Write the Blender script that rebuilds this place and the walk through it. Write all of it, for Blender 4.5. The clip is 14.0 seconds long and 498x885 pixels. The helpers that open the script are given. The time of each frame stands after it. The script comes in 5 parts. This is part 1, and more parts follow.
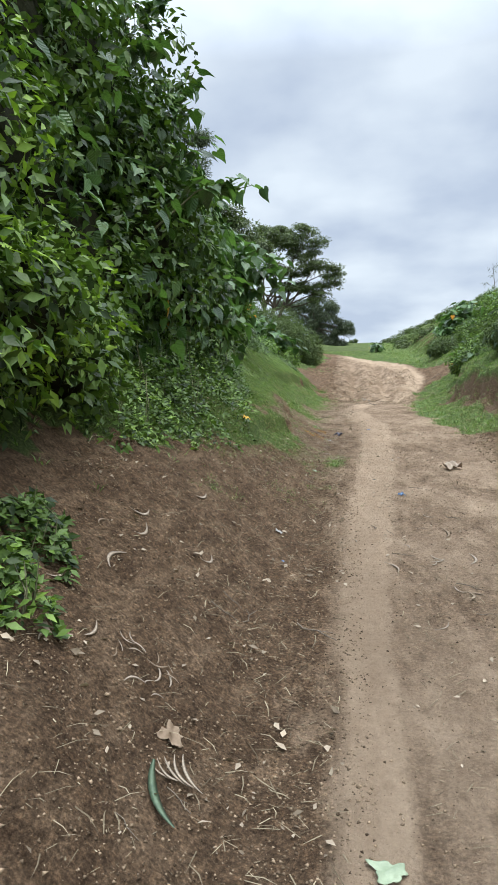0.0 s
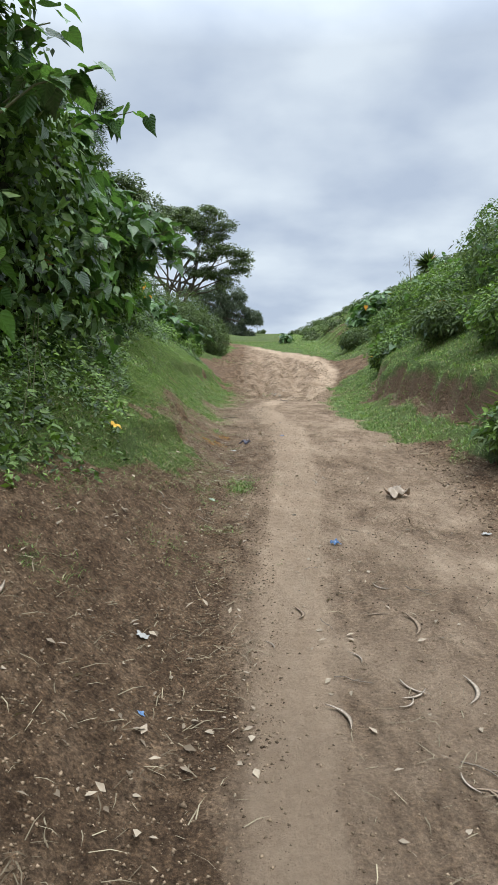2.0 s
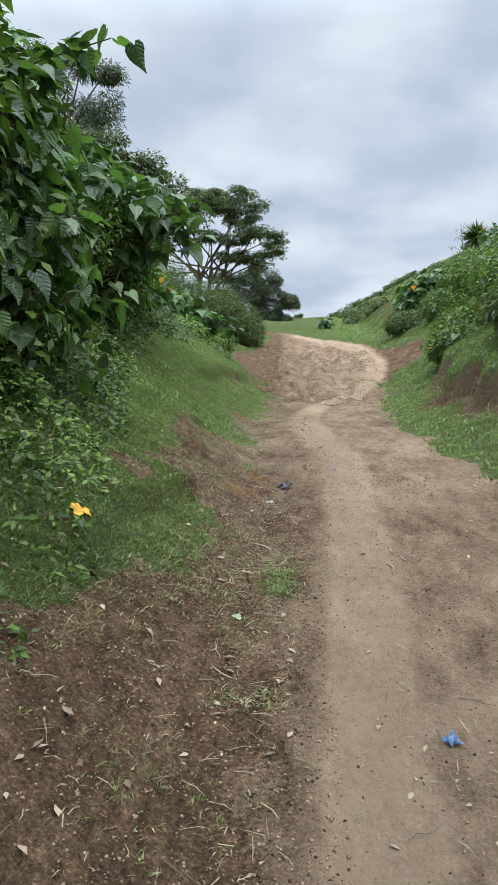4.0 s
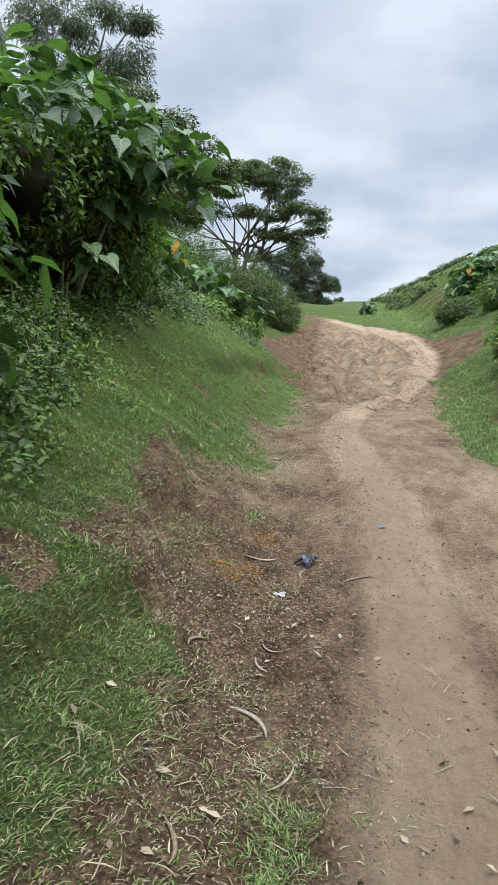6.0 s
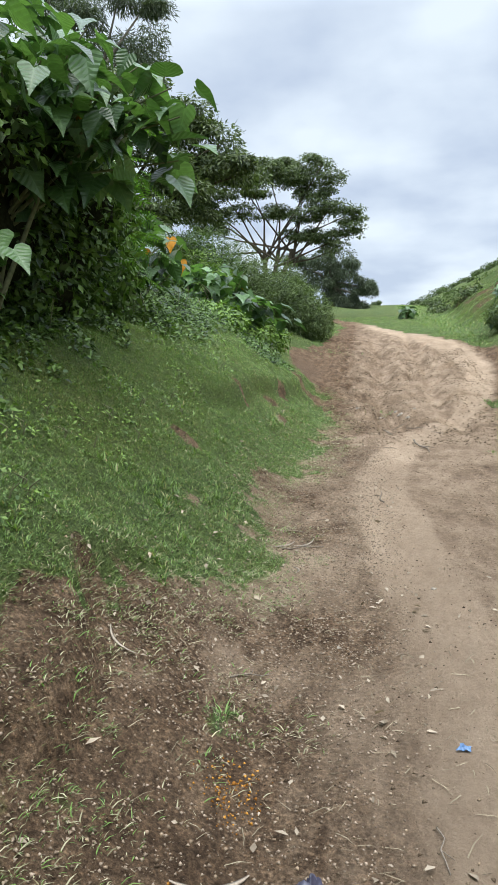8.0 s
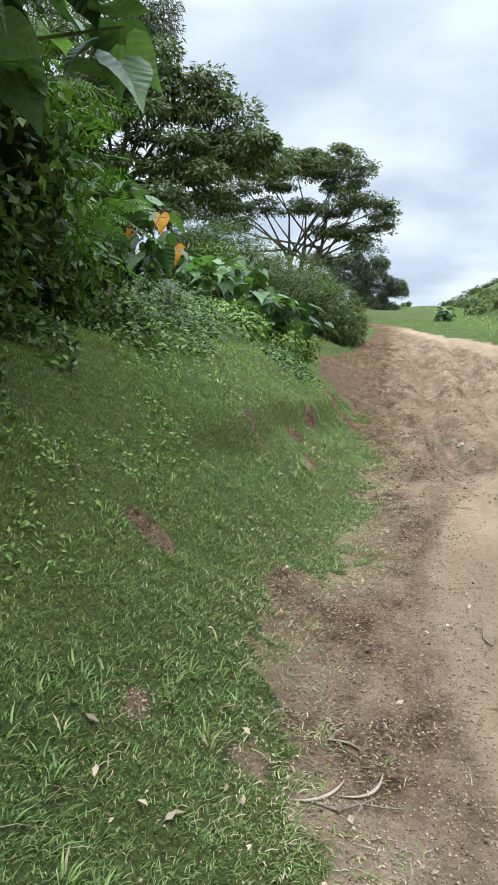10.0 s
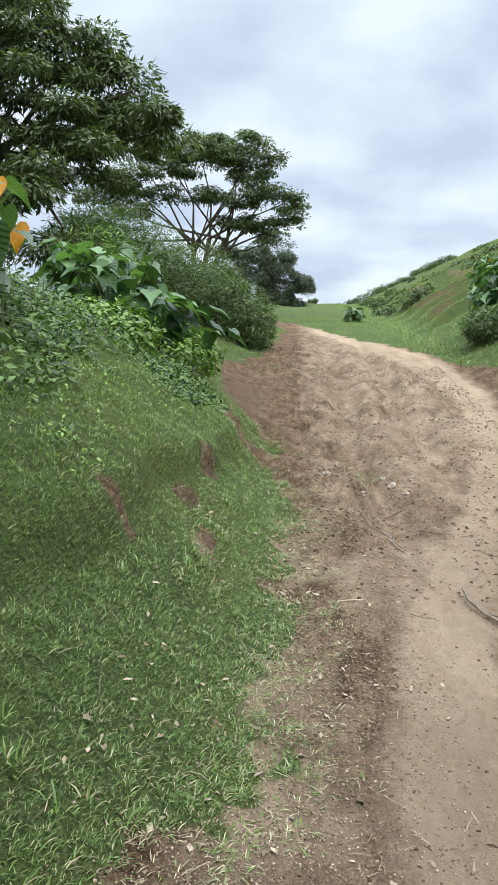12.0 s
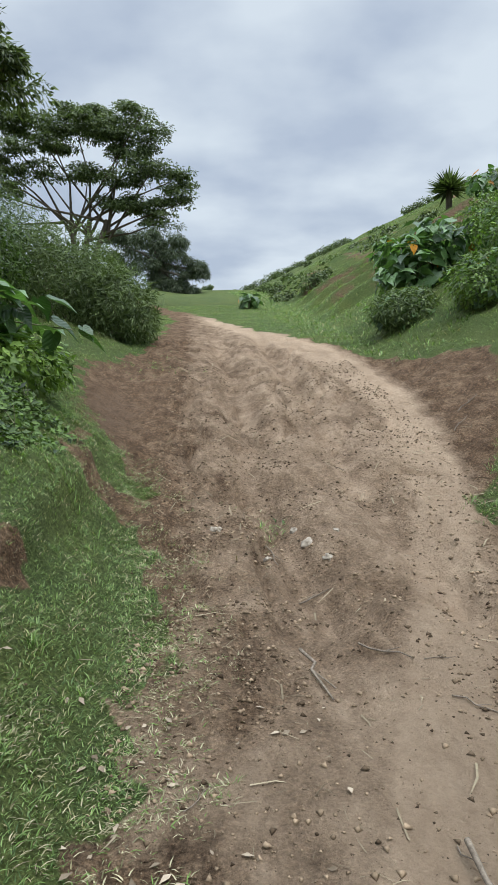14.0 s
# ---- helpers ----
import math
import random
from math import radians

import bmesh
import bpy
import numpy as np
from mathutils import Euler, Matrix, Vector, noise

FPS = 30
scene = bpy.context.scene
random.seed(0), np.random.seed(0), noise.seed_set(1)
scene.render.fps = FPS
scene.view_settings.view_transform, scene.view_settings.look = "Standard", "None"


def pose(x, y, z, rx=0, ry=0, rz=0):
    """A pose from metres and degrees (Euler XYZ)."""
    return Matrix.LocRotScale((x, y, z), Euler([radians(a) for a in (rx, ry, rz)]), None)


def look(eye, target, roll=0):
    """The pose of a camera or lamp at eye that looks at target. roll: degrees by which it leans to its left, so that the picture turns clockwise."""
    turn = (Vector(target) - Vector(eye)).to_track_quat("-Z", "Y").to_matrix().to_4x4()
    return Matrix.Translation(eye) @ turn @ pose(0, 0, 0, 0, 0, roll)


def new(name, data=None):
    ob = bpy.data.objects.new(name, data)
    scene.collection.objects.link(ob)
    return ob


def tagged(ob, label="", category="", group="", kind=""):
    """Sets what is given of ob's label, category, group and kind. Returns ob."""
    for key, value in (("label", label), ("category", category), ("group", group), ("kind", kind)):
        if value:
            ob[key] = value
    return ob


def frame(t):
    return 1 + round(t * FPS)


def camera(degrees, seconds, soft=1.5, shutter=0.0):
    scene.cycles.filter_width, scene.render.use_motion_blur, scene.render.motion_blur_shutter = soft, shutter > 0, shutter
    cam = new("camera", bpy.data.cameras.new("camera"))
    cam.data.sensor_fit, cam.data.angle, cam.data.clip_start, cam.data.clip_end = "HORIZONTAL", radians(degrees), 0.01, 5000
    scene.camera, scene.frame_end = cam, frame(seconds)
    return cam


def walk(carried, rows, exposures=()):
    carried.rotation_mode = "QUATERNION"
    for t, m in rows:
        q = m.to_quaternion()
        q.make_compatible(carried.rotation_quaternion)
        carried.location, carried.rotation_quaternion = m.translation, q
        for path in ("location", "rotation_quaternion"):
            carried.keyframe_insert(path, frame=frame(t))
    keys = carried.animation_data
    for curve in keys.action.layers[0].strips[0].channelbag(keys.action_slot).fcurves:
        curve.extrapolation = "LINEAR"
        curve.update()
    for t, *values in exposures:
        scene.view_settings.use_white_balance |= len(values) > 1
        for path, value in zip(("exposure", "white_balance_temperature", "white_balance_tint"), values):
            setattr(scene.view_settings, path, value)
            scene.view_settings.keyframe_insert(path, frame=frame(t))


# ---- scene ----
cam = camera(37.23, 14.0, soft=0.8)
# seconds, eye, turn to the left, tilt, roll in degrees
PATH = [
    (0.0, (0.000, 0.000, 1.500), 7.51, -0.52, -0.20),
    (0.5, (-0.004, 0.550, 1.556), 6.58, -0.66, -0.37),
    (1.0, (-0.038, 1.150, 1.609), 1.92, -1.07, -0.20),
    (1.5, (-0.007, 1.724, 1.639), 0.38, -1.47, 0.27),
    (2.0, (-0.024, 2.264, 1.695), 0.32, -1.26, 0.30),
    (2.5, (-0.064, 2.720, 1.780), -0.00, -1.14, 0.94),
    (2.7, (-0.033, 2.930, 1.842), 0.96, -1.11, 0.36),
    (4.8, (-0.028, 5.303, 2.222), 3.89, -3.68, -1.65),
    (5.0, (0.004, 5.545, 2.223), 4.03, -3.95, -0.63),
    (5.5, (0.039, 6.031, 2.300), 5.31, -4.68, -0.23),
    (6.0, (-0.007, 6.588, 2.412), 6.15, -3.85, 0.51),
    (6.5, (0.055, 7.129, 2.482), 7.65, -3.16, 0.12),
    (7.0, (0.024, 7.730, 2.517), 8.47, -3.15, -0.25),
    (7.5, (0.024, 8.279, 2.568), 8.76, -2.94, -0.02),
    (7.7, (0.027, 8.485, 2.630), 9.11, -3.30, -0.30),
    (9.8, (-0.275, 10.882, 2.972), 9.13, -3.77, 0.76),
    (10.0, (-0.295, 11.106, 2.995), 10.96, -3.35, 0.03),
    (10.5, (-0.349, 11.565, 3.141), 13.60, -2.87, -0.38),
    (11.0, (-0.420, 12.042, 3.262), 9.02, -3.16, -0.03),
    (11.5, (-0.412, 12.468, 3.326), 7.79, -3.57, 0.83),
    (12.0, (-0.445, 12.932, 3.341), 3.57, -3.91, 0.97),
    (12.5, (-0.438, 13.506, 3.387), 0.38, -4.18, 0.52),
    (13.0, (-0.384, 14.009, 3.484), -0.77, -4.52, -0.35),
    (13.5, (-0.351, 14.590, 3.550), -2.47, -4.85, -0.05),
    (14.0, (-0.230, 15.120, 3.595), -3.88, -4.88, -0.99),
]


EXPOSURES = [(0, 0.05), (0.5, -0.02), (1.2, 0.05), (2.5, -0.14), (4.8, 0.08), (5.5, 0.22), (6.2, -0.04), (7.0, 0.12), (7.5, 0.15), (10, 0.2), (10.5, 0.45), (11, 0.3), (12.5, 0.16), (14, -0.18)]


def aim(eye, yaw, tilt, roll):
    a, b = radians(yaw), radians(tilt)
    way = Vector((-math.sin(a) * math.cos(b), math.cos(a) * math.cos(b), math.sin(b)))
    return look(eye, Vector(eye) + way, roll)


walk(cam, [(t, aim(eye, yaw, tilt, roll)) for t, eye, yaw, tilt, roll in PATH], EXPOSURES)
# end of path
SUN, SKY_LIFT = 2.0, 7.8

# ---------------------------------------------------------------- light
world = bpy.data.worlds.new("overcast_sky")
scene.world = world
world.use_nodes = True
wn, wl = world.node_tree.nodes, world.node_tree.links
wn.clear()
w_out = wn.new("ShaderNodeOutputWorld")
w_bg = wn.new("ShaderNodeBackground")
w_bg.inputs["Strength"].default_value = 1.0
w_sky = wn.new("ShaderNodeTexSky")
w_sky.sky_type = "NISHITA"
w_sky.sun_disc = False
w_sky.sun_elevation = radians(69)
w_sky.sun_rotation = radians(120)
w_co = wn.new("ShaderNodeTexCoord")
w_sep = wn.new("ShaderNodeSeparateXYZ")
wl.new(w_co.outputs["Generated"], w_sep.inputs[0])


def w_math(op, a, b):
    m = wn.new("ShaderNodeMath")
    m.operation = op
    for k, v in enumerate((a, b)):
        if isinstance(v, (int, float)):
            m.inputs[k].default_value = v
        else:
            wl.new(v, m.inputs[k])
    return m.outputs[0]


# clouds lie on a flat layer: the direction divided by its height
w_den = w_math("MAXIMUM", w_math("ADD", w_sep.outputs["Z"], 0.22), 0.05)
w_comb = wn.new("ShaderNodeCombineXYZ")
wl.new(w_math("DIVIDE", w_sep.outputs["X"], w_den), w_comb.inputs[0])
wl.new(w_math("DIVIDE", w_sep.outputs["Y"], w_den), w_comb.inputs[1])
w_noise = wn.new("ShaderNodeTexNoise")
w_noise.inputs["Scale"].default_value = 2.1
w_noise.inputs["Detail"].default_value = 6
w_noise.inputs["Roughness"].default_value = 0.45
wl.new(w_comb.outputs[0], w_noise.inputs["Vector"])
w_ramp = wn.new("ShaderNodeValToRGB")
w_ramp.color_ramp.elements[0].position = 0.38
w_ramp.color_ramp.elements[0].color = (0.53, 0.625, 0.775, 1)
w_ramp.color_ramp.elements[1].position = 0.6
w_ramp.color_ramp.elements[1].color = (0.80, 0.90, 1.0, 1)
wl.new(w_noise.outputs["Fac"], w_ramp.inputs[0])
# an overcast sky is brighter overhead than at the horizon
w_lift = w_math("ADD", w_math("MULTIPLY", w_math("MAXIMUM", w_math("SUBTRACT", w_sep.outputs["Z"], 0.45), 0.0), SKY_LIFT), 1.0)
w_mul = wn.new("ShaderNodeMixRGB")
w_mul.blend_type = "MULTIPLY"
w_mul.inputs[0].default_value = 1.0
wl.new(w_ramp.outputs[0], w_mul.inputs[1])
wl.new(w_lift, w_mul.inputs[2])
w_sc = wn.new("ShaderNodeMixRGB")
w_sc.blend_type = "MULTIPLY"
w_sc.inputs[0].default_value = 1.0
w_sc.inputs[2].default_value = (0.12, 0.12, 0.12, 1)
wl.new(w_sky.outputs[0], w_sc.inputs[1])
w_mix = wn.new("ShaderNodeMixRGB")
w_mix.inputs[0].default_value = 0.93
wl.new(w_sc.outputs[0], w_mix.inputs[1])
wl.new(w_mul.outputs[0], w_mix.inputs[2])
wl.new(w_mix.outputs[0], w_bg.inputs["Color"])
wl.new(w_bg.outputs[0], w_out.inputs["Surface"])

sun = new("sun", bpy.data.lights.new("sun", "SUN"))
sun.data.energy = SUN
sun.data.angle = radians(40)
sun.data.color = (1.0, 0.93, 0.82)
sun.matrix_world = look((0, 0, 30), (-6, 5, 10))


# ---------------------------------------------------------------- materials
def shader(name, rough=0.9, spec=0.2):
    m = bpy.data.materials.new(name)
    m.use_nodes = True
    b = m.node_tree.nodes["Principled BSDF"]
    b.inputs["Roughness"].default_value = rough
    b.inputs["Specular IOR Level"].default_value = spec
    return m, m.node_tree.nodes, m.node_tree.links, b


def noise_node(n, l, scale, detail=5, rough=0.6, space="Object", stretch=None):
    co = n.new("ShaderNodeTexCoord")
    tex = n.new("ShaderNodeTexNoise")
    tex.inputs["Scale"].default_value = scale
    tex.inputs["Detail"].default_value = detail
    tex.inputs["Roughness"].default_value = rough
    if stretch:
        mp = n.new("ShaderNodeMapping")
        mp.inputs["Scale"].default_value = stretch
        l.new(co.outputs[space], mp.inputs[0])
        l.new(mp.outputs[0], tex.inputs["Vector"])
    else:
        l.new(co.outputs[space], tex.inputs["Vector"])
    return tex.outputs["Fac"]


def ramp(n, l, fac, *stops):
    r = n.new("ShaderNodeValToRGB")
    e = r.color_ramp.elements
    while len(e) < len(stops):
        e.new(0.5)
    for k, (p, c) in enumerate(stops):
        e[k].position = p
        e[k].color = (*c, 1) if len(c) == 3 else c
    l.new(fac, r.inputs[0])
    return r.outputs[0]


def mixer(n, l, fac, a, b, mode="MIX"):
    m = n.new("ShaderNodeMixRGB")
    m.blend_type = mode
    for k, v in enumerate((fac, a, b)):
        if isinstance(v, (int, float)):
            m.inputs[k].default_value = v
        elif isinstance(v, tuple):
            m.inputs[k].default_value = (*v, 1)
        else:
            l.new(v, m.inputs[k])
    return m.outputs[0]


def bump(n, l, height, bsdf, strength=0.5, distance=0.02):
    b = n.new("ShaderNodeBump")
    b.inputs["Strength"].default_value = strength
    b.inputs["Distance"].default_value = distance
    l.new(height, b.inputs["Height"])
    l.new(b.outputs[0], bsdf.inputs["Normal"])


def leaf_material(name, dark, light, rough=0.45, spec=0.35, translucent=0.25, odd=None, chance=0.03, veined=False):
    """Foliage: every leaf takes its own tone between dark and light; a few may be of an odd colour."""
    m, n, l, b = shader(name, rough, spec)
    geo = n.new("ShaderNodeNewGeometry")
    col = ramp(n, l, geo.outputs["Random Per Island"], (0.0, dark), (0.75, light), (1.0, tuple(min(1, c * 1.25) for c in light)))
    vein = noise_node(n, l, 45, 3)
    col = mixer(n, l, 0.35, col, ramp(n, l, vein, (0.3, (0.35, 0.35, 0.35)), (0.7, (1, 1, 1))), "MULTIPLY")
    if odd:
        w = n.new("ShaderNodeTexWhiteNoise")
        w.noise_dimensions = "1D"
        l.new(geo.outputs["Random Per Island"], w.inputs["W"])
        col = mixer(n, l, ramp(n, l, w.outputs["Value"], (1 - chance, (0, 0, 0)), (1 - chance + 0.001, (1, 1, 1))), col, odd)
    if veined:
        uv = n.new("ShaderNodeUVMap")
        uv.uv_map = "leaf"
        mp = n.new("ShaderNodeSeparateXYZ")
        l.new(uv.outputs[0], mp.inputs[0])

        def calc(op, p, q):
            k = n.new("ShaderNodeMath")
            k.operation = op
            for i, v in enumerate((p, q)):
                if isinstance(v, (int, float)):
                    k.inputs[i].default_value = v
                else:
                    l.new(v, k.inputs[i])
            return k.outputs[0]

        across = calc("ABSOLUTE", mp.outputs[0], 0)
        # side veins run forward and outward from the midrib, five to a side
        phase = calc("MULTIPLY", calc("SUBTRACT", mp.outputs[1], calc("MULTIPLY", across, 0.75)), 5.5)
        tooth = calc("ABSOLUTE", calc("SUBTRACT", calc("FRACT", phase, 0), 0.5), 0)
        rib = calc("MINIMUM", calc("MULTIPLY", across, 9.0), calc("MULTIPLY", tooth, 2.6))
        lines = ramp(n, l, rib, (0.0, (1.25, 1.22, 1.2)), (0.16, (1, 1, 1)), (1.0, (0.94, 0.94, 0.94)))
        col = mixer(n, l, 1.0, col, lines, "MULTIPLY")
        vein = rib
    l.new(col, b.inputs["Base Color"])
    bump(n, l, vein, b, 0.35, 0.01)
    t = n.new("ShaderNodeBsdfTranslucent")
    l.new(mixer(n, l, 1.0, col, (1.3, 1.5, 0.6), "MULTIPLY"), t.inputs["Color"])
    mx = n.new("ShaderNodeMixShader")
    mx.inputs[0].default_value = translucent
    l.new(b.outputs[0], mx.inputs[1])
    l.new(t.outputs[0], mx.inputs[2])
    l.new(mx.outputs[0], n["Material Output"].inputs["Surface"])
    return m


def plain(name, dark, light, scale=20, rough=0.8, spec=0.2, relief=0.3, stretch=None):
    m, n, l, b = shader(name, rough, spec)
    f = noise_node(n, l, scale, 6, 0.65, "Object", stretch)
    g = noise_node(n, l, scale * 0.15, 3, 0.5)
    col = ramp(n, l, f, (0.3, dark), (0.7, light))
    col = mixer(n, l, 0.4, col, ramp(n, l, g, (0.3, (0.55, 0.55, 0.55)), (0.7, (1.1, 1.1, 1.1))), "MULTIPLY")
    l.new(col, b.inputs["Base Color"])
    if relief:
        bump(n, l, f, b, relief, 0.01)
    return m


def ground_material():
    """Soil, dust, litter and turf; the masks are painted on the mesh as where each one lies."""
    m, n, l, b = shader("earth", 0.95, 0.12)
    at = n.new("ShaderNodeAttribute")
    at.attribute_name = "cover"
    sep = n.new("ShaderNodeSeparateColor")
    l.new(at.outputs["Color"], sep.inputs[0])
    fine = noise_node(n, l, 55, 8, 0.75)
    mid = noise_node(n, l, 7, 6, 0.65, "Object", (1, 0.4, 1))
    big = noise_node(n, l, 1.1, 4, 0.55, "Object", (1, 0.5, 1))
    grit = noise_node(n, l, 120, 4, 0.7)
    grain = noise_node(n, l, 75, 5, 0.8)
    soil = ramp(n, l, mid, (0.28, (0.09, 0.056, 0.034)), (0.5, (0.165, 0.108, 0.067)), (0.75, (0.29, 0.2, 0.13)))
    soil = mixer(n, l, 0.85, soil, ramp(n, l, fine, (0.34, (0.4, 0.39, 0.38)), (0.52, (0.95, 0.95, 0.95)), (0.66, (1.8, 1.75, 1.65))), "MULTIPLY")
    dust = ramp(n, l, mid, (0.25, (0.43, 0.312, 0.213)), (0.6, (0.49, 0.365, 0.255)), (0.8, (0.54, 0.41, 0.295)))
    dust = mixer(n, l, 0.6, dust, ramp(n, l, big, (0.35, (0.72, 0.7, 0.68)), (0.62, (1.12, 1.12, 1.12))), "MULTIPLY")
    turf = ramp(n, l, fine, (0.32, (0.03, 0.04, 0.016)), (0.5, (0.085, 0.12, 0.042)), (0.7, (0.19, 0.25, 0.09)))
    turf = mixer(n, l, 0.5, turf, ramp(n, l, big, (0.35, (0.75, 0.8, 0.75)), (0.65, (1.4, 1.15, 0.85))), "MULTIPLY")
    red = ramp(n, l, fine, (0.35, (0.07, 0.045, 0.03)), (0.68, (0.27, 0.18, 0.115)))

    def edge(mask, soft=0.18, blotch=0.55, level=0.93):
        add = n.new("ShaderNodeMath")
        add.operation = "MULTIPLY_ADD"
        add.inputs[1].default_value = blotch
        l.new(mid, add.inputs[0])
        l.new(mask, add.inputs[2])
        add2 = n.new("ShaderNodeMath")
        add2.operation = "MULTIPLY_ADD"
        add2.inputs[1].default_value = 0.4
        l.new(fine, add2.inputs[0])
        l.new(add.outputs[0], add2.inputs[2])
        return ramp(n, l, add2.outputs[0], (level - soft, (0, 0, 0)), (min(1.0, level + soft), (1, 1, 1)))

    lump = noise_node(n, l, 21, 7, 0.68, "Object", (1, 0.7, 1))
    crumbly = mixer(n, l, 0.75, soil, ramp(n, l, grain, (0.36, (0.5, 0.48, 0.46)), (0.5, (1, 1, 1)), (0.64, (1.7, 1.66, 1.6))), "MULTIPLY")
    crumbly = mixer(n, l, 0.75, crumbly, ramp(n, l, lump, (0.36, (0.5, 0.48, 0.46)), (0.47, (0.95, 0.95, 0.95)), (0.64, (1.35, 1.33, 1.3))), "MULTIPLY")
    # trodden dust is smooth: only a faint grain and soft blotches
    smoothed = mixer(n, l, 0.22, dust, ramp(n, l, grain, (0.36, (0.6, 0.58, 0.56)), (0.5, (1, 1, 1)), (0.64, (1.35, 1.33, 1.3))), "MULTIPLY")
    smoothed = mixer(n, l, 0.3, smoothed, ramp(n, l, lump, (0.36, (0.6, 0.58, 0.56)), (0.5, (1, 1, 1)), (0.64, (1.15, 1.15, 1.15))), "MULTIPLY")
    trodden = edge(sep.outputs["Red"], 0.3, 0.42, 0.87)
    col = mixer(n, l, trodden, crumbly, smoothed)
    col = mixer(n, l, edge(sep.outputs["Green"], 0.17), col, turf)
    col = mixer(n, l, edge(sep.outputs["Blue"]), col, red)
    speck = ramp(n, l, grit, (0.66, (0, 0, 0)), (0.72, (1, 1, 1)))
    col = mixer(n, l, mixer(n, l, 1.0, speck, ramp(n, l, big, (0.45, (0.05, 0.05, 0.05)), (0.6, (0.5, 0.5, 0.5))), "MULTIPLY"), col, (0.4, 0.33, 0.25))
    l.new(col, b.inputs["Base Color"])
    h = n.new("ShaderNodeMath")
    h.operation = "MULTIPLY_ADD"
    h.inputs[1].default_value = 1.8
    l.new(lump, h.inputs[0])
    l.new(fine, h.inputs[2])
    bump(n, l, h.outputs[0], b, 1.0, 0.04)
    return m


EARTH = ground_material()
BARK = plain("bark", (0.05, 0.04, 0.03), (0.16, 0.13, 0.1), 12, 0.9, 0.1, 0.6, (1, 1, 0.2))
PALE_BARK = plain("pale_bark", (0.1, 0.085, 0.07), (0.26, 0.23, 0.19), 9, 0.85, 0.1, 0.4, (1, 1, 0.2))
STEM = plain("green_stem", (0.09, 0.1, 0.05), (0.2, 0.2, 0.11), 25, 0.7, 0.2, 0.2)
BROAD = leaf_material("broad_leaf", (0.025, 0.06, 0.018), (0.14, 0.25, 0.09), 0.38, 0.6, 0.25, (0.5, 0.2, 0.02), 0.005, True)
HEDGE = leaf_material("hedge_leaf", (0.014, 0.032, 0.008), (0.105, 0.18, 0.035), 0.5, 0.32, 0.18)
LIME = leaf_material("young_leaf", (0.04, 0.095, 0.014), (0.25, 0.38, 0.06), 0.5, 0.35, 0.28)
FEATHER = leaf_material("feathery_leaf", (0.035, 0.08, 0.018), (0.1, 0.19, 0.04), 0.55, 0.25, 0.35)
TREE_LEAF = leaf_material("tree_leaf", (0.03, 0.05, 0.018), (0.15, 0.195, 0.08), 0.5, 0.4, 0.2)
GUM_LEAF = leaf_material("gum_leaf", (0.045, 0.065, 0.04), (0.13, 0.16, 0.1), 0.5, 0.3, 0.2)
SCRUB = leaf_material("scrub_leaf", (0.05, 0.075, 0.03), (0.14, 0.19, 0.075), 0.6, 0.25, 0.25)
HERB = leaf_material("herb_leaf", (0.04, 0.085, 0.014), (0.2, 0.32, 0.06), 0.5, 0.4, 0.2)
BLADE = leaf_material("grass_blade", (0.055, 0.11, 0.03), (0.235, 0.345, 0.115), 0.52, 0.38, 0.28, (0.38, 0.34, 0.19), 0.1)
WITHERED = leaf_material("withered_grass", (0.14, 0.13, 0.065), (0.46, 0.42, 0.27), 0.75, 0.2, 0.15, (0.16, 0.26, 0.07), 0.3)
DRY = leaf_material("dry_litter", (0.16, 0.12, 0.08), (0.42, 0.34, 0.25), 0.75, 0.2, 0.05)
STRAW = leaf_material("dry_straw", (0.11, 0.08, 0.05), (0.36, 0.3, 0.2), 0.8, 0.15, 0.05)


# ---------------------------------------------------------------- ground
def curve(v, knots, soft=1.2):
    """A smooth line through the knots (place, value)."""
    xs, ys = [k[0] for k in knots], [k[1] for k in knots]
    acc = 0
    for d in (-1.0, -0.5, 0.0, 0.5, 1.0):
        acc = acc + np.interp(np.asarray(v, float) + d * soft, xs, ys)
    return acc / 5


def smooth(a, b, v):
    t = np.clip((np.asarray(v, float) - a) / (b - a), 0, 1)
    return t * t * (3 - 2 * t)


DICE = np.random.default_rng(5).random(65536)


def lattice(x, y, seed):
    """Repeatable random numbers for whole cells."""
    i = np.asarray(x, np.int64) * 7919 + np.asarray(y, np.int64) * 104729 + seed * 1299709
    return DICE[(i ^ (i >> 7)) & 65535]


def ripple(x, y, size, seed=0, octaves=3):
    """Value noise, about -1 to 1, with features of that size."""
    x, y = np.asarray(x, float) / size, np.asarray(y, float) / size
    total, amp, norm = 0, 1.0, 0
    for o in range(octaves):
        i, j = np.floor(x).astype(np.int64), np.floor(y).astype(np.int64)
        u, v = x - i, y - j
        u, v = u * u * (3 - 2 * u), v * v * (3 - 2 * v)
        a, b = lattice(i, j, seed + o), lattice(i + 1, j, seed + o)
        c, d = lattice(i, j + 1, seed + o), lattice(i + 1, j + 1, seed + o)
        total = total + amp * ((a * (1 - u) + b * u) * (1 - v) + (c * (1 - u) + d * u) * v - 0.5) * 2
        norm += amp
        amp *= 0.5
        x, y = x * 2.03 + 7.1, y * 2.03 + 3.7
    return total / norm


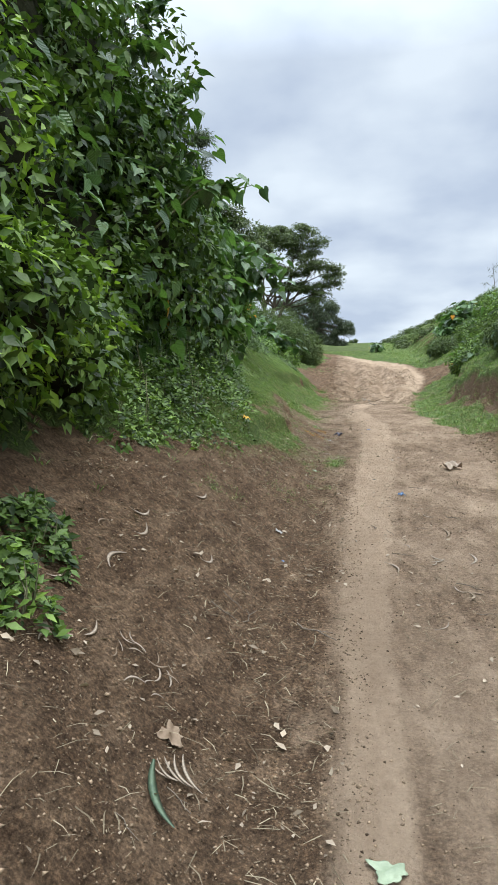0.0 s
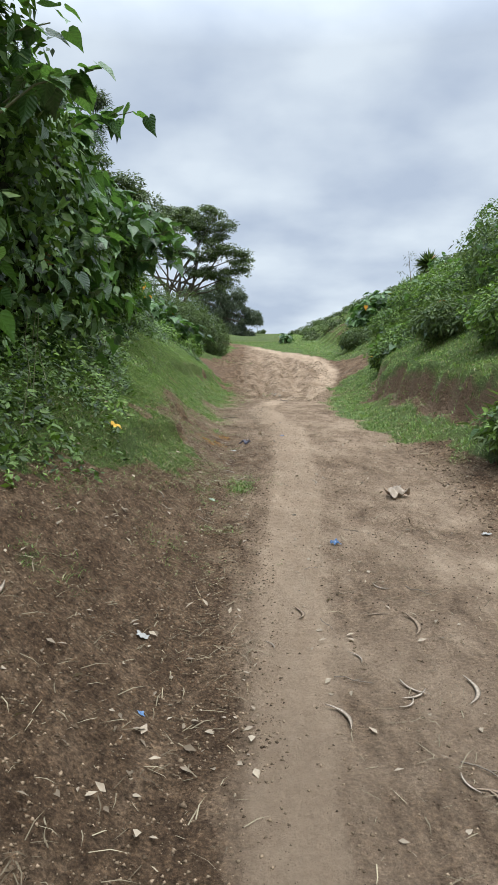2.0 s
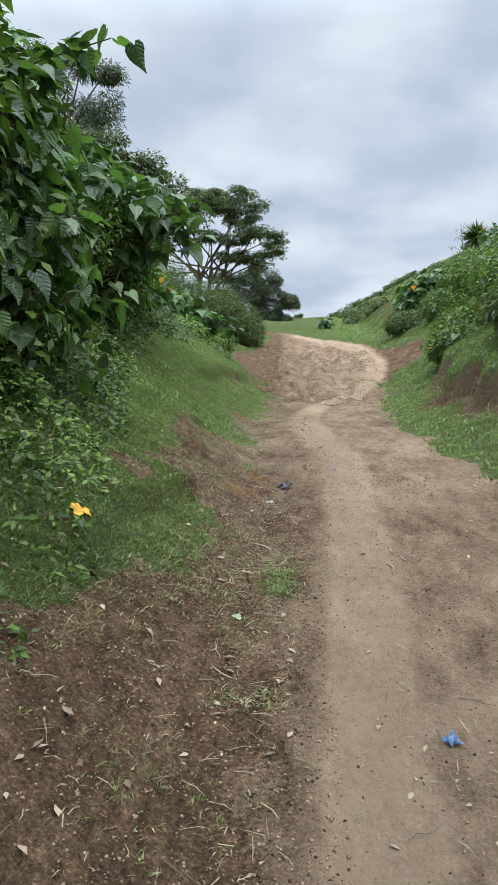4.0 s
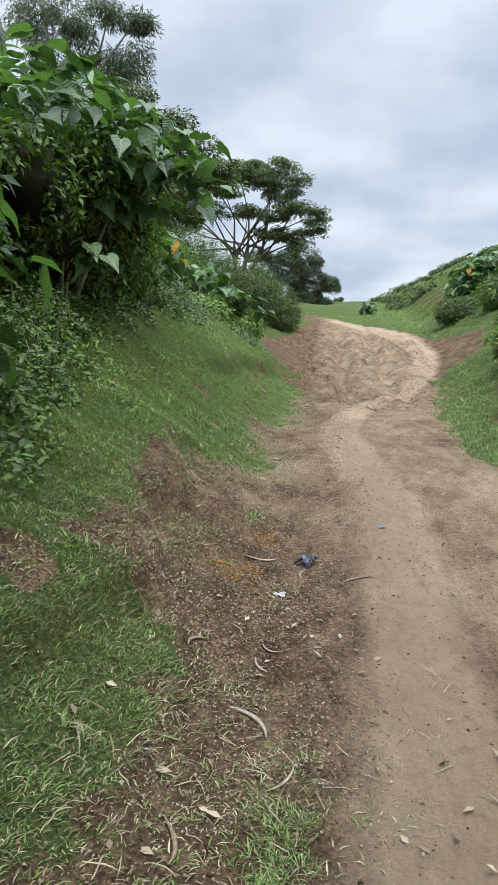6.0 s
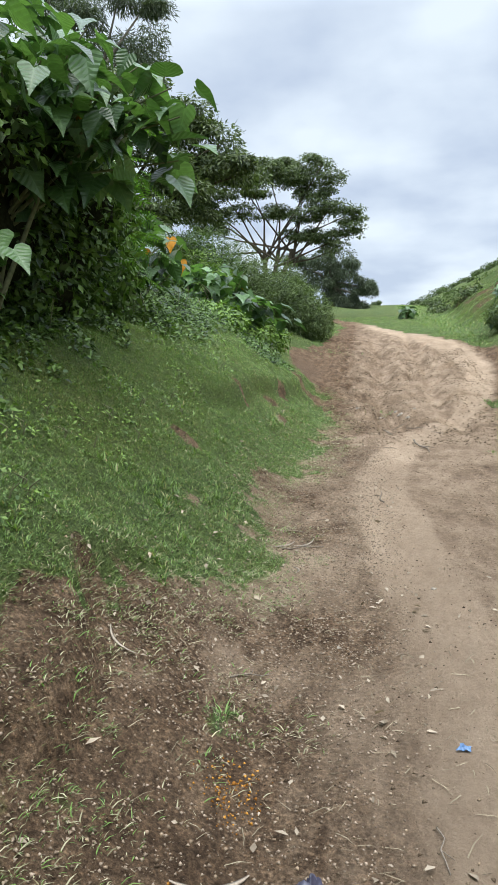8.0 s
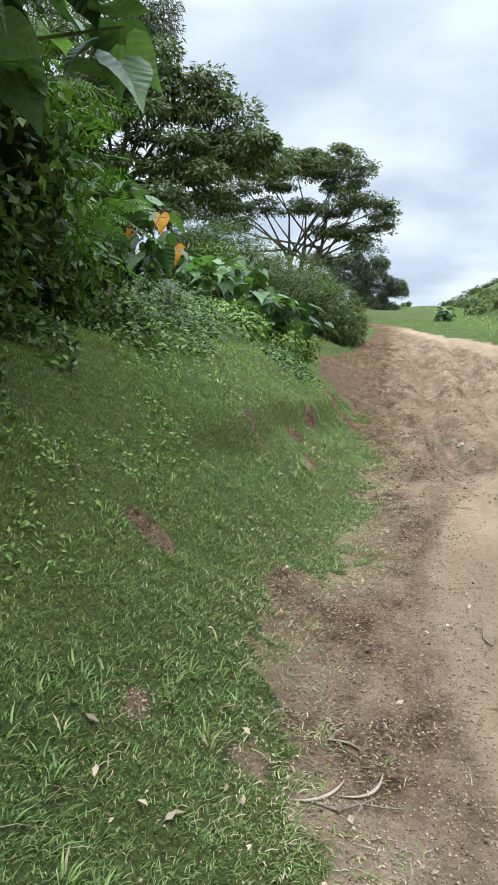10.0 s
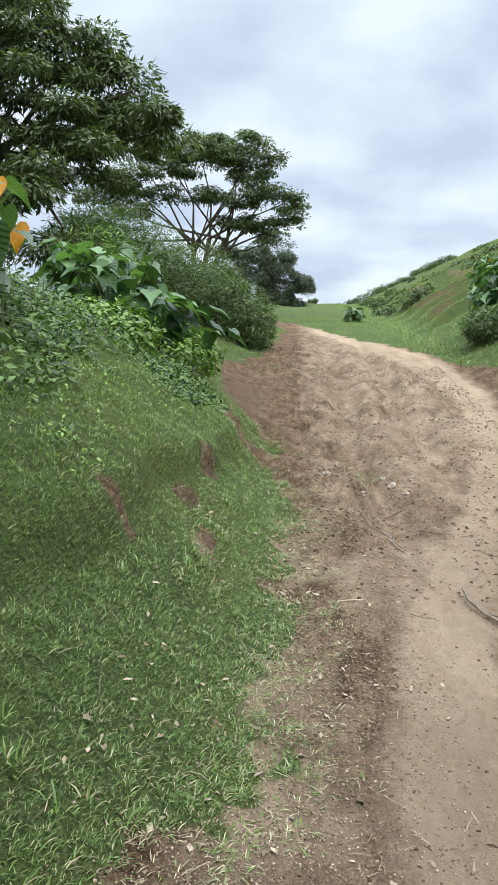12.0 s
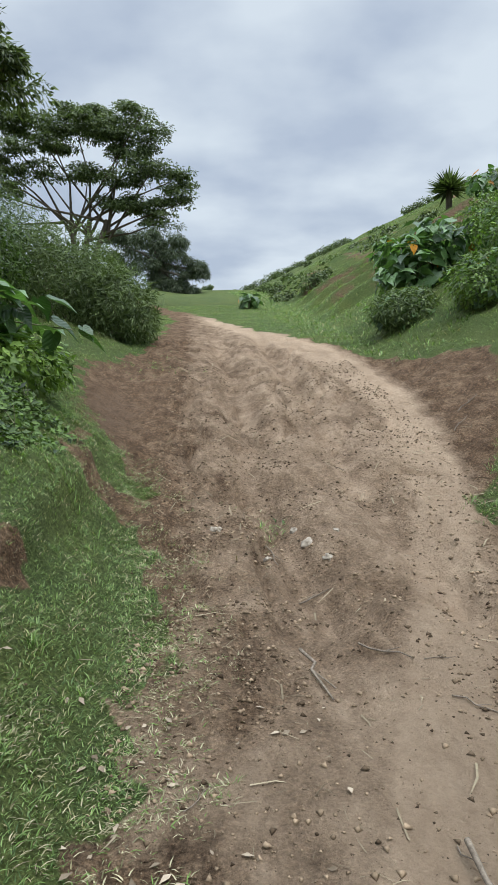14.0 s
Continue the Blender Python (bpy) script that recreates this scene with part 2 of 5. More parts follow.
BASE = [(-40, -5.5), (-2, -0.42), (0, -0.12), (4, 0.47), (7, 0.93), (10.3, 1.47), (13, 1.8), (16.4, 2.13), (20, 2.5), (24, 3.28), (29, 4.2), (34, 4.95),
        (43, 6.3), (55, 8.1), (68, 9.8), (80, 11.0), (110, 10.5), (200, 2), (500, -20), (2000, -60)]
LEFT_FOOT = [(-5, -0.35), (4, -0.22), (8, -0.25), (11, -0.25), (14, -0.6), (18, -0.45), (21, -0.7), (25, -1.0), (30, -1.2), (40, -1.5)]
LEFT_RISE = [(-5, 0.75), (4, 0.8), (8, 0.72), (11, 0.72), (14, 0.9), (18, 0.95), (21, 0.95), (25, 0.45), (30, 0.3), (45, 0.1), (80, 0.05)]
RIGHT_FOOT = [(-5, 1.75), (6, 1.75), (11, 1.6), (14, 1.5), (17, 1.65), (20, 1.75), (24, 2.3), (29, 2.75), (35, 3.1), (45, 3.4), (60, 3.8)]
RIGHT_RISE = [(-5, 0.5), (8, 0.5), (12, 0.5), (17, 0.7), (22, 0.55), (30, 0.62), (40, 0.55), (60, 0.5), (80, 0.45), (110, 0.3)]


LEDGES = (35.2, 37.4, 39.5, 42.0, 44.6, 47.5, 50.5, 54.0)


def height(x, y):
    x, y = np.asarray(x, float), np.asarray(y, float)
    z = curve(y, BASE)
    d = np.maximum(curve(y, LEFT_FOOT) - x, 0)
    rise = curve(y, LEFT_RISE)
    z = z + rise * (np.sqrt(d * d + 0.04) - 0.2) - rise * 0.55 * np.maximum(d - 1.6, 0) - rise * 0.4 * np.maximum(d - 9, 0)
    e = np.maximum(x - curve(y, RIGHT_FOOT), 0)
    up = curve(y, RIGHT_RISE)
    z = z + up * (np.sqrt(e * e + 0.09) - 0.3) - up * 0.95 * np.maximum(e - 17, 0)
    # the cut bank on the far side of the track
    cut = smooth(8.6, 10.2, y) * (1 - smooth(17.3, 18.6, y))
    lip = curve(y, [(8, 2.75), (11, 2.5), (13, 2.35), (15, 2.2), (18, 2.5)]) + 0.3 * ripple(x * 0 + 3, y, 0.9, 5)
    z = z + cut * 0.36 * smooth(-0.02, 0.16, x - lip) - cut * 0.08 * smooth(0.5, 0.0, lip - x) * (x < lip)
    z = z + cut * 0.16 * np.exp(-((x - lip) / 0.3) ** 2) * ripple(x, y, 0.28, 7)
    # small slips in the turf of the near bank
    slip = smooth(14.8, 16.0, y) * (1 - smooth(20.5, 22.5, y))
    edge = curve(y, [(14, -1.5), (16.3, -1.27), (18, -1.1), (20, -1.0), (23, -1.15)]) + 0.16 * ripple(x * 0, y, 0.7, 9)
    z = z + slip * 0.16 * smooth(0.05, -0.05, x - edge) - slip * 0.16 * smooth(0.0, -1.2, x - edge)
    slip = smooth(7.0, 8.0, y) * (1 - smooth(11.5, 12.2, y))
    edge = curve(y, [(6, -1.1), (8, -0.9), (9.5, -0.75), (11, -0.95), (12, -0.9)]) + 0.2 * ripple(x * 0, y, 0.6, 19)
    z = z + slip * 0.13 * smooth(0.05, -0.05, x - edge) - slip * 0.13 * smooth(0.0, -1.0, x - edge)
    z = z + 0.1 * np.exp(-(((x + 0.95) / 0.25) ** 2 + ((y - 1.95) / 0.35) ** 2))
    # ruts where the track is washed out
    rut = smooth(17.0, 20.0, y) * (1 - smooth(29, 33, y))
    mid = curve(y, [(16, 0.5), (20, 0.3), (25, 0.35), (30, 0.2)]) + 0.12 * ripple(x * 0 + 1, y, 1.5, 21)
    z = z - rut * 0.2 * np.exp(-((x - mid) / 0.22) ** 2) - rut * 0.15 * np.exp(-((x - mid - 0.85) / 0.16) ** 2)
    z = z + rut * (0.06 * ripple(x + 0.15 * ripple(x, y, 1.2, 32), y * 0.22, 0.2, 31) + 0.03 * ripple(x, y, 0.2, 33) + 0.05 * np.abs(ripple(x, y * 0.5, 0.45, 34, 2)))
    z = z - rut * 0.09 * (1 - smooth(0.0, 0.13, np.abs(ripple(x + 0.2 * ripple(x, y, 0.9, 36), y * 0.3, 0.55, 37, 2)))) * smooth(-0.9, -0.4, x) * (1 - smooth(1.7, 2.1, x))
    # crumbling steps where water ran across the ruts
    for k, sy in enumerate((19.6, 21.3, 22.8, 24.4, 26.2, 28.0)):
        q = y - sy - 0.5 * ripple(x, y * 0 + k, 0.7, 35 + k)
        z = z - rut * 0.07 * np.exp(-((x - mid - 0.3) / 0.8) ** 2) * (smooth(0.25, 0.0, q) - smooth(0.0, -0.9, q))
    far = smooth(33, 36, y) * (1 - smooth(54, 62, y))
    wob = 0.5 * ripple(x, y, 4.0, 71)
    for lip in LEDGES:
        q = y - lip - 0.6 * wob - 0.2 * e
        z = z + far * smooth(0.0, 1.0, e) * 0.4 * (smooth(0.0, 0.16, q) - smooth(0.15, 2.2, q))
    near = (1 - smooth(40, 60, y)) * smooth(-20, -5, y)
    out = smooth(0.3, 1.2, d) + smooth(0.2, 1.0, e)
    z = z + near * (0.018 * ripple(x, y, 0.5, 1) + 0.05 * out * ripple(x, y, 0.8, 2) + 0.008 * ripple(x, y, 0.13, 3))
    broken = near * (1 - 0.85 * dusty(x, y)) * smooth(-2.6, -1.6, x) * (1 - smooth(2.6, 3.4, x))
    z = z + broken * (0.012 * np.abs(ripple(x, y, 0.2, 4, 2)) + 0.009 * ripple(x, y, 0.07, 8, 2))
    z = z + 0.25 * smooth(2.0, 6.0, e) * ripple(x, y, 3.0, 41) + 0.35 * smooth(50, 62, y) * ripple(x, y, 6.0, 42)
    return z


def turf(x, y):
    """How grassy the ground is, 0 to 1."""
    x, y = np.asarray(x, float), np.asarray(y, float)
    w = 0.24 * ripple(x, y, 0.9, 51) + 0.2 * ripple(x, y, 0.3, 52)
    edge = curve(y, [(-5, -1.9), (3, -1.8), (5, -1.5), (6, -1.2), (7.3, -1.0), (7.8, -0.75), (8.4, -0.55), (9.3, -0.42), (9.75, -0.8), (11.4, -0.92), (12.2, -0.64), (12.9, -0.44), (13.6, -0.6), (14.3, -0.62), (15.3, -0.56), (17, -0.42), (19.4, -0.42), (21, -0.5), (21.6, -0.85), (23, -1.4), (25.5, -1.7), (28, -1.2), (32, -0.9), (36, -0.8), (40, -1.4), (46, -3.2), (60, -7)], 0.35)
    g = smooth(0.3, -0.42, x - edge + w * 0.6)
    # bare slips and scrapes on the near bank: place, half width, half length
    warp = 0.05 * ripple(x, y, 0.2, 53, 2), 0.08 * ripple(x, y, 0.25, 80, 2)
    for px, py, rx, ry in (((-0.85, 9.75, 0.2, 0.3), (-1.1, 9.05, 0.2, 0.16), (-1.0, 9.45, 0.1, 0.14), (-0.68, 9.9, 0.16, 0.5), (-1.0, 11.0, 0.12, 0.3), (-0.8, 11.0, 0.12, 0.8), (-1.28, 16.42, 0.1, 0.17), (-1.14, 17.6, 0.09, 0.22),
                                          (-1.1, 18.5, 0.08, 0.3), (-1.29, 14.2, 0.12, 0.12), (-0.75, 14.7, 0.12, 0.3), (-0.85, 20.55, 0.6, 0.3), (-1.2, 21.2, 0.1, 0.5), (-0.95, 17.1, 0.08, 0.3), (-1.0, 13.1, 0.06, 0.14))):
        q = ((x - px + warp[0]) / rx) ** 2 + ((y - py + warp[1]) / ry) ** 2
        g = g * (1 - 0.82 * np.exp(-q))
    # the sward breaks up into tufts towards its edge
    g = smooth(0.3, 0.7, g * 0.92 + 0.32 * ripple(x, y, 0.26, 55, 2) + 0.22 * ripple(x, y, 0.09, 56, 2))
    # a few strays on the bare bank, and a tongue of turf beyond the washed-out gap
    for px, py, pr in ((-0.13, 8.65, 0.12), (-0.42, 11.26, 0.1), (0.29, 20.65, 0.12), (-0.95, 5.4, 0.14), (-0.55, 6.6, 0.12), (-0.9, 26.8, 0.5), (-1.08, 4.2, 0.07), (-0.4, 8.1, 0.12), (-0.8, 10.25, 0.14), (-0.7, 10.05, 0.1), (-0.75, 10.55, 0.13), (-0.52, 10.2, 0.09), (-0.62, 9.9, 0.1), (-0.45, 11.2, 0.1)):
        g = np.maximum(g, 0.5 * (0.4 + 1.2 * ripple(x, y, 0.07, 57)) * np.exp(-(((x - px) / pr) ** 2 + ((y - py) / (pr * 1.8)) ** 2)))
    redge = curve(y, [(-5, 2.9), (7, 2.7), (8.8, 2.1), (9.6, 1.9), (10.8, 1.8), (12.4, 1.3), (14, 1.3), (16, 1.38), (18, 1.55), (19.5, 1.8), (21, 2.1), (22, 3.0), (24.8, 3.75), (26, 3.0), (27.5, 2.55), (30, 2.1), (33.4, 0.9), (36, 0.3), (40, -0.7), (46, -2.4), (60, -6)], 0.4)
    r = smooth(-0.1, 0.2, x - redge + w)
    bare = (1 - smooth(8.6, 9.4, y)) * (1 - smooth(2.9, 3.6, x))
    r = r * (1 - 0.85 * bare)
    cutface = smooth(8.6, 10.2, y) * (1 - smooth(16.5, 17.6, y))
    lip = curve(y, [(8, 2.75), (11, 2.5), (13, 2.35), (15, 2.2), (18, 2.5)])
    lip = lip + 0.3 * ripple(x * 0 + 3, y, 0.9, 5)
    r = r * (1 - cutface * np.exp(-((x - lip + 0.1 + 0.12 * ripple(x, y, 0.4, 58)) / 0.15) ** 2) * np.clip(0.75 + 0.7 * ripple(x, y, 0.8, 59), 0, 1))
    r = r * (1 - 0.9 * np.exp(-(((x - 4.3) / 0.7) ** 2 + ((y - 23.0) / 1.6) ** 2)))
    return np.clip(np.maximum(g, r) + smooth(55, 60, y), 0, 1)


def dusty(x, y):
    x, y = np.asarray(x, float), np.asarray(y, float)
    c = curve(y, [(-3, 0.1), (3.6, 0.08), (6.2, 0.2), (9.6, 0.4), (12.3, 0.42), (14.0, 0.14), (15.8, 0.1), (17.2, 0.5), (18.5, 0.95), (20, 1.5), (22, 1.92), (24.6, 2.22), (29, 1.8), (31, 1.3), (34, 0.7), (40, -0.4), (46, -1.8)])
    w = curve(y, [(-3, 0.16), (3.6, 0.15), (6.2, 0.25), (9.6, 0.28), (12, 0.3), (16, 0.28), (20, 0.28), (24, 0.33), (29, 0.55), (36, 0.6)])
    k = np.exp(-((x - c + 0.05 * ripple(x, y, 0.8, 61)) / w) ** 2 * 1.1) * 0.92 * (1 - 0.75 * smooth(34, 40, y))
    track = smooth(-0.65, 0.4, x + 0.3 * ripple(x, y, 0.5, 65)) * (1 - smooth(1.5, 2.2, x)) * smooth(-1, 1, y)
    k = np.maximum(k, (0.4 + 0.22 * ripple(x, y, 0.6, 62)) * np.where(y < 60, track, 0))
    k = np.maximum(k, (0.3 + 0.2 * ripple(x, y, 0.35, 63)) * smooth(13, 19, y) * smooth(-0.7, -0.2, x) * (1 - smooth(1.8, 2.4, x)))
    # pale trampled rim of the turf
    k = np.maximum(k, (0.28 + 0.3 * ripple(x, y, 0.5, 64)) * smooth(9.5, 12, y) * (1 - smooth(17.5, 19, y)) * smooth(-1.05, -0.7, x) * (1 - smooth(0.0, 0.3, x)))
    return np.clip(k, 0, 1)


def raw(x, y):
    """Freshly broken reddish soil."""
    cut = smooth(8.6, 10.2, y) * (1 - smooth(17.3, 18.6, y))
    lip = curve(y, [(8, 2.75), (11, 2.5), (13, 2.35), (15, 2.2), (18, 2.5)])
    lip = lip + 0.3 * ripple(x * 0 + 3, y, 0.9, 5)
    k = cut * np.exp(-((x - lip + 0.03) / 0.15) ** 2) * (0.85 + 0.3 * ripple(x, y, 0.4, 6))
    k = np.maximum(k, 0.5 * np.exp(-(((x + 1.2) / 0.5) ** 2 + ((y - 23.2) / 2.0) ** 2)))
    e = np.maximum(x - curve(y, RIGHT_FOOT), 0)
    far = smooth(33, 36, y) * (1 - smooth(54, 62, y))
    wob = 0.5 * ripple(x, y, 4.0, 71)
    for lip in LEDGES:
        q = y - lip - 0.6 * wob - 0.2 * e
        k = np.maximum(k, far * smooth(0.2, 1.0, e) * np.exp(-((q - 0.08) / 0.13) ** 2) * (0.45 + 0.7 * ripple(x, y, 1.2, 72)))
    return np.clip(k, 0, 1)


def spaced(*runs):
    out = []
    for a, b, step in runs:
        n = max(1, int(round((b - a) / step)))
        out.extend(a + (b - a) * k / n for k in range(n))
    out.append(runs[-1][1])
    return np.array(out)


def mesh_from(name, verts, faces, mat=None, soft=True):
    """A mesh from arrays of points and of equal-sided faces."""
    me = bpy.data.meshes.new(name)
    verts, faces = np.asarray(verts, np.float32), np.asarray(faces, np.int32)
    k = faces.shape[1]
    me.vertices.add(len(verts))
    me.vertices.foreach_set("co", verts.ravel())
    me.loops.add(faces.size)
    me.loops.foreach_set("vertex_index", faces.ravel())
    me.polygons.add(len(faces))
    me.polygons.foreach_set("loop_start", np.arange(0, faces.size, k, dtype=np.int32))
    me.update(calc_edges=True)
    me.validate()
    if soft:
        me.shade_smooth()
    if mat:
        me.materials.append(mat)
    return me


def build_ground():
    xs = spaced((-700, -100, 100), (-100, -20, 10), (-20, -6, 1.0), (-6, -2.4, 0.15), (-2.4, -1.6, 0.05), (-1.6, 1.2, 0.026), (1.2, 3.2, 0.05), (3.2, 12, 0.12), (12, 24, 0.4), (24, 100, 8), (100, 700, 100))
    ys = spaced((-300, -40, 40), (-40, -3, 3), (-3, 0.5, 0.15), (0.5, 15, 0.03), (15, 24, 0.045), (24, 31, 0.06), (31, 45, 0.13), (45, 66, 0.4), (66, 120, 1.0), (120, 300, 15), (300, 1800, 150))
    gx, gy = np.meshgrid(xs, ys)
    gx, gy = gx.ravel(), gy.ravel()
    nx, ny = len(xs), len(ys)
    idx = np.arange(nx * ny).reshape(ny, nx)
    quads = np.stack([idx[:-1, :-1], idx[:-1, 1:], idx[1:, 1:], idx[1:, :-1]], -1).reshape(-1, 4)
    me = mesh_from("ground", np.stack([gx, gy, height(gx, gy)], 1), quads, EARTH)
    at = me.color_attributes.new("cover", "FLOAT_COLOR", "POINT")
    col = np.stack([dusty(gx, gy), turf(gx, gy), raw(gx, gy), np.ones_like(gx)], 1).astype(np.float32)
    at.data.foreach_set("color", col.ravel())
    return tagged(new("ground", me), "bare brown earth track climbing between grassy banks", "ground", kind="structure")


ground = build_ground()


# ---------------------------------------------------------------- plants
def leaf_shape(kind):
    """Points and triangles of one leaf of length 1, lying along +y, its face to +z."""
    if kind == "broad":  # heart-shaped, folded along the midrib, drooping at the tip
        side = ((0.14, -0.13, 0.06), (0.34, -0.1, 0.1), (0.46, 0.08, 0.07), (0.44, 0.26, 0.05), (0.37, 0.42, 0.07), (0.27, 0.6, 0.02), (0.13, 0.8, -0.08))
        k = len(side)
        v = [(0, 0, 0)] + [(-x, y, z) for x, y, z in side] + [(0, 1.08, -0.26)] + [(x, y, z) for x, y, z in side[::-1]] + [(0, 0.22, -0.03), (0, 0.6, -0.08)]
        rim, low, top = list(range(2 * k + 2)), 2 * k + 2, 2 * k + 3
        f = []
        for a, c in zip(rim, rim[1:] + rim[:1]):
            f.append((a, top if 5 <= a <= 2 * k - 4 else low, c))
        f += [(5, low, top), (2 * k - 3, top, low)]
    elif kind == "oval":
        v = [(0, 0, 0), (-0.24, 0.4, 0.05), (0, 1.0, -0.08), (0.24, 0.4, 0.05), (0, 0.45, -0.02)]
        f = [(0, 4, 1), (1, 4, 2), (2, 4, 3), (3, 4, 0)]
    elif kind == "flat":
        v = [(0, 0, 0), (-0.23, 0.42, 0.05), (0, 1.0, -0.07), (0.23, 0.42, 0.05)]
        f = [(0, 2, 1), (0, 3, 2)]
    elif kind == "slim":
        v = [(0, 0, 0), (-0.085, 0.4, 0.01), (0.04, 1.0, -0.06), (0.085, 0.4, 0.01)]
        f = [(0, 2, 1), (0, 3, 2)]
    elif kind == "blade":
        v = [(-0.05, 0, 0), (0.05, 0, 0), (-0.046, 0.5, 0.06), (0.046, 0.5, 0.06), (0, 1.0, -0.12)]
        f = [(0, 1, 3), (0, 3, 2), (2, 3, 4)]
    elif kind == "straw":
        v = [(-0.018, 0, 0), (0.018, 0, 0), (-0.06, 0.5, 0.05), (-0.024, 0.5, 0.05), (0.02, 1.0, 0.0)]
        f = [(0, 1, 3), (0, 3, 2), (2, 3, 4)]
    elif kind == "grit":
        v = [(0.5, -0.2, -0.1), (-0.42, -0.3, -0.1), (-0.02, 0.48, -0.1), (0.06, 0.02, 0.3)]
        f = [(0, 2, 3), (2, 1, 3), (1, 0, 3), (0, 1, 2)]
    elif kind == "clod":
        v = [(0.5, 0.05, 0), (-0.45, -0.1, 0.03), (0.1, 0.42, 0), (-0.05, -0.46, 0), (0.05, 0, 0.33), (0, 0.04, -0.2)]
        f = [(0, 2, 4), (2, 1, 4), (1, 3, 4), (3, 0, 4), (2, 0, 5), (1, 2, 5), (3, 1, 5), (0, 3, 5)]
    else:  # a feather of leaflets
        v, f = [], []
        for k in range(9):
            y = 0.1 + 0.09 * k
            w = 0.26 * math.sin(0.5 + 0.27 * k)
            for s in (-1, 1):
                b = len(v)
                v += [(0, y, 0), (s * w * 0.6, y + 0.01, 0.02), (s * w, y + 0.09, -0.03), (s * w * 0.5, y + 0.075, 0)]
                f += [(b, b + 1, b + 2), (b, b + 2, b + 3)] if s > 0 else [(b, b + 2, b + 1), (b, b + 3, b + 2)]
        b = len(v)
        v += [(-0.008, 0, 0), (0.008, 0, 0), (0, 0.95, -0.03)]
        f += [(b, b + 1, b + 2)]
    return np.array(v, float), np.array(f)


def foliage(name, kind, place, face, size, mat, seed, along=None):
    """One mesh of leaves: where each sits, the way its face looks, and its length."""
    rng = np.random.default_rng(seed)
    v, f = leaf_shape(kind)
    n = len(place)
    nz = face / np.maximum(np.linalg.norm(face, axis=1, keepdims=True), 1e-6)
    t = rng.normal(size=(n, 3)) if along is None else along
    t = t - (t * nz).sum(1, keepdims=True) * nz
    t /= np.maximum(np.linalg.norm(t, axis=1, keepdims=True), 1e-6)
    s = np.cross(t, nz)
    pts = place[:, None, :] + size[:, None, None] * (v[None, :, 0:1] * s[:, None] + v[None, :, 1:2] * t[:, None] + v[None, :, 2:3] * nz[:, None])
    faces = f[None] + (np.arange(n) * len(v))[:, None, None]
    me = mesh_from(name, pts.reshape(-1, 3), faces.reshape(-1, 3), mat)
    if kind == "broad":
        uv = me.uv_layers.new(name="leaf")
        uv.data.foreach_set("uv", np.tile(v[f.ravel()][:, :2], (n, 1)).astype(np.float32).ravel())
    return me


def lumpy(blobs, rng, many=24, size=0.34):
    """Break rounded masses up into many small tufts over their surface, with hollows between."""
    out = []
    for b in blobs:
        for k in range(many):
            d = rng.normal(size=3)
            d /= np.linalg.norm(d)
            r = rng.uniform(0.62, 0.9)
            q = size * rng.uniform(0.65, 1.3)
            out.append((b[0] + d[0] * b[3] * r, b[1] + d[1] * b[4] * r, b[2] + d[2] * b[5] * r, b[3] * q, b[4] * q, b[5] * q))
    return out


def shell(blobs, n, rng, inner=0.45, rough=0.18, hollow=None):
    """Places on and in a heap of rounded masses (x, y, z, rx, ry, rz), none of them deep inside another, with the way outward."""
    b = np.array(blobs, float)
    area = (b[:, 3] * b[:, 4] * b[:, 5]) ** (2 / 3)
    pick = rng.choice(len(b), n * 2, p=area / area.sum())
    d = rng.normal(size=(n * 2, 3))
    d /= np.linalg.norm(d, axis=1, keepdims=True)
    lump = 1 + rough * np.sin(d[:, 0] * 5 + pick * 1.7) * np.sin(d[:, 1] * 6 + pick) * np.sin(d[:, 2] * 5 + 1)
    r = np.where(rng.random(n * 2) < inner, rng.uniform(0.4, 0.92, n * 2), rng.uniform(0.9, 1.06, n * 2)) * lump
    p = b[pick, :3] + d * b[pick, 3:] * r[:, None]
    out = d / b[pick, 3:]
    out /= np.linalg.norm(out, axis=1, keepdims=True)
    keep = np.ones(n * 2, bool)
    for k, h in enumerate(b if hollow is None else np.array(hollow, float)):
        q = ((p - h[:3]) / h[3:])
        keep &= ((q * q).sum(1) > 0.3) | ((pick == k) if hollow is None else False)
    keep &= p[:, 2] > height(p[:, 0], p[:, 1]) + 0.03
    return p[keep][:n], out[keep][:n]


def tube(points, r0, r1, sides=7):
    """A tapered, slightly bent limb through the points."""
    pts = [Vector(p) for p in points]
    fine = []
    for k in range(len(pts) - 1):
        for u in (0, 0.5):
            fine.append(pts[k].lerp(pts[k + 1], u))
    fine.append(pts[-1])
    v, f = [], []
    for k, p in enumerate(fine):
        a, b = fine[max(k - 1, 0)], fine[min(k + 1, len(fine) - 1)]
        q = (b - a).to_track_quat("Z", "Y")
        r = r0 + (r1 - r0) * k / (len(fine) - 1)
        for s in range(sides):
            an = 2 * math.pi * s / sides
            v.append(p + q @ Vector((math.cos(an) * r, math.sin(an) * r, 0)))
    for k in range(len(fine) - 1):
        for s in range(sides):
            a, b = k * sides + s, k * sides + (s + 1) % sides
            f.append((a, b, b + sides, a + sides))
    return v, f


def limb(name, points, r0, r1, mat, parent, sides=7, label=""):
    v, f = tube(points, r0, r1, sides)
    ob = new(name, mesh_from(name, [tuple(p) for p in v], f, mat))
    ob.parent = parent
    return tagged(ob, label)


def hang(name, me, parent, label=""):
    ob = new(name, me)
    ob.parent = parent
    return tagged(ob, label)


def thing(name, x, y, label, category, group=""):
    """An empty at the foot of a plant; its parts are laid in world measure."""
    ob = new(name)
    ob.empty_display_size = 0.2
    return tagged(ob, label, category, group)


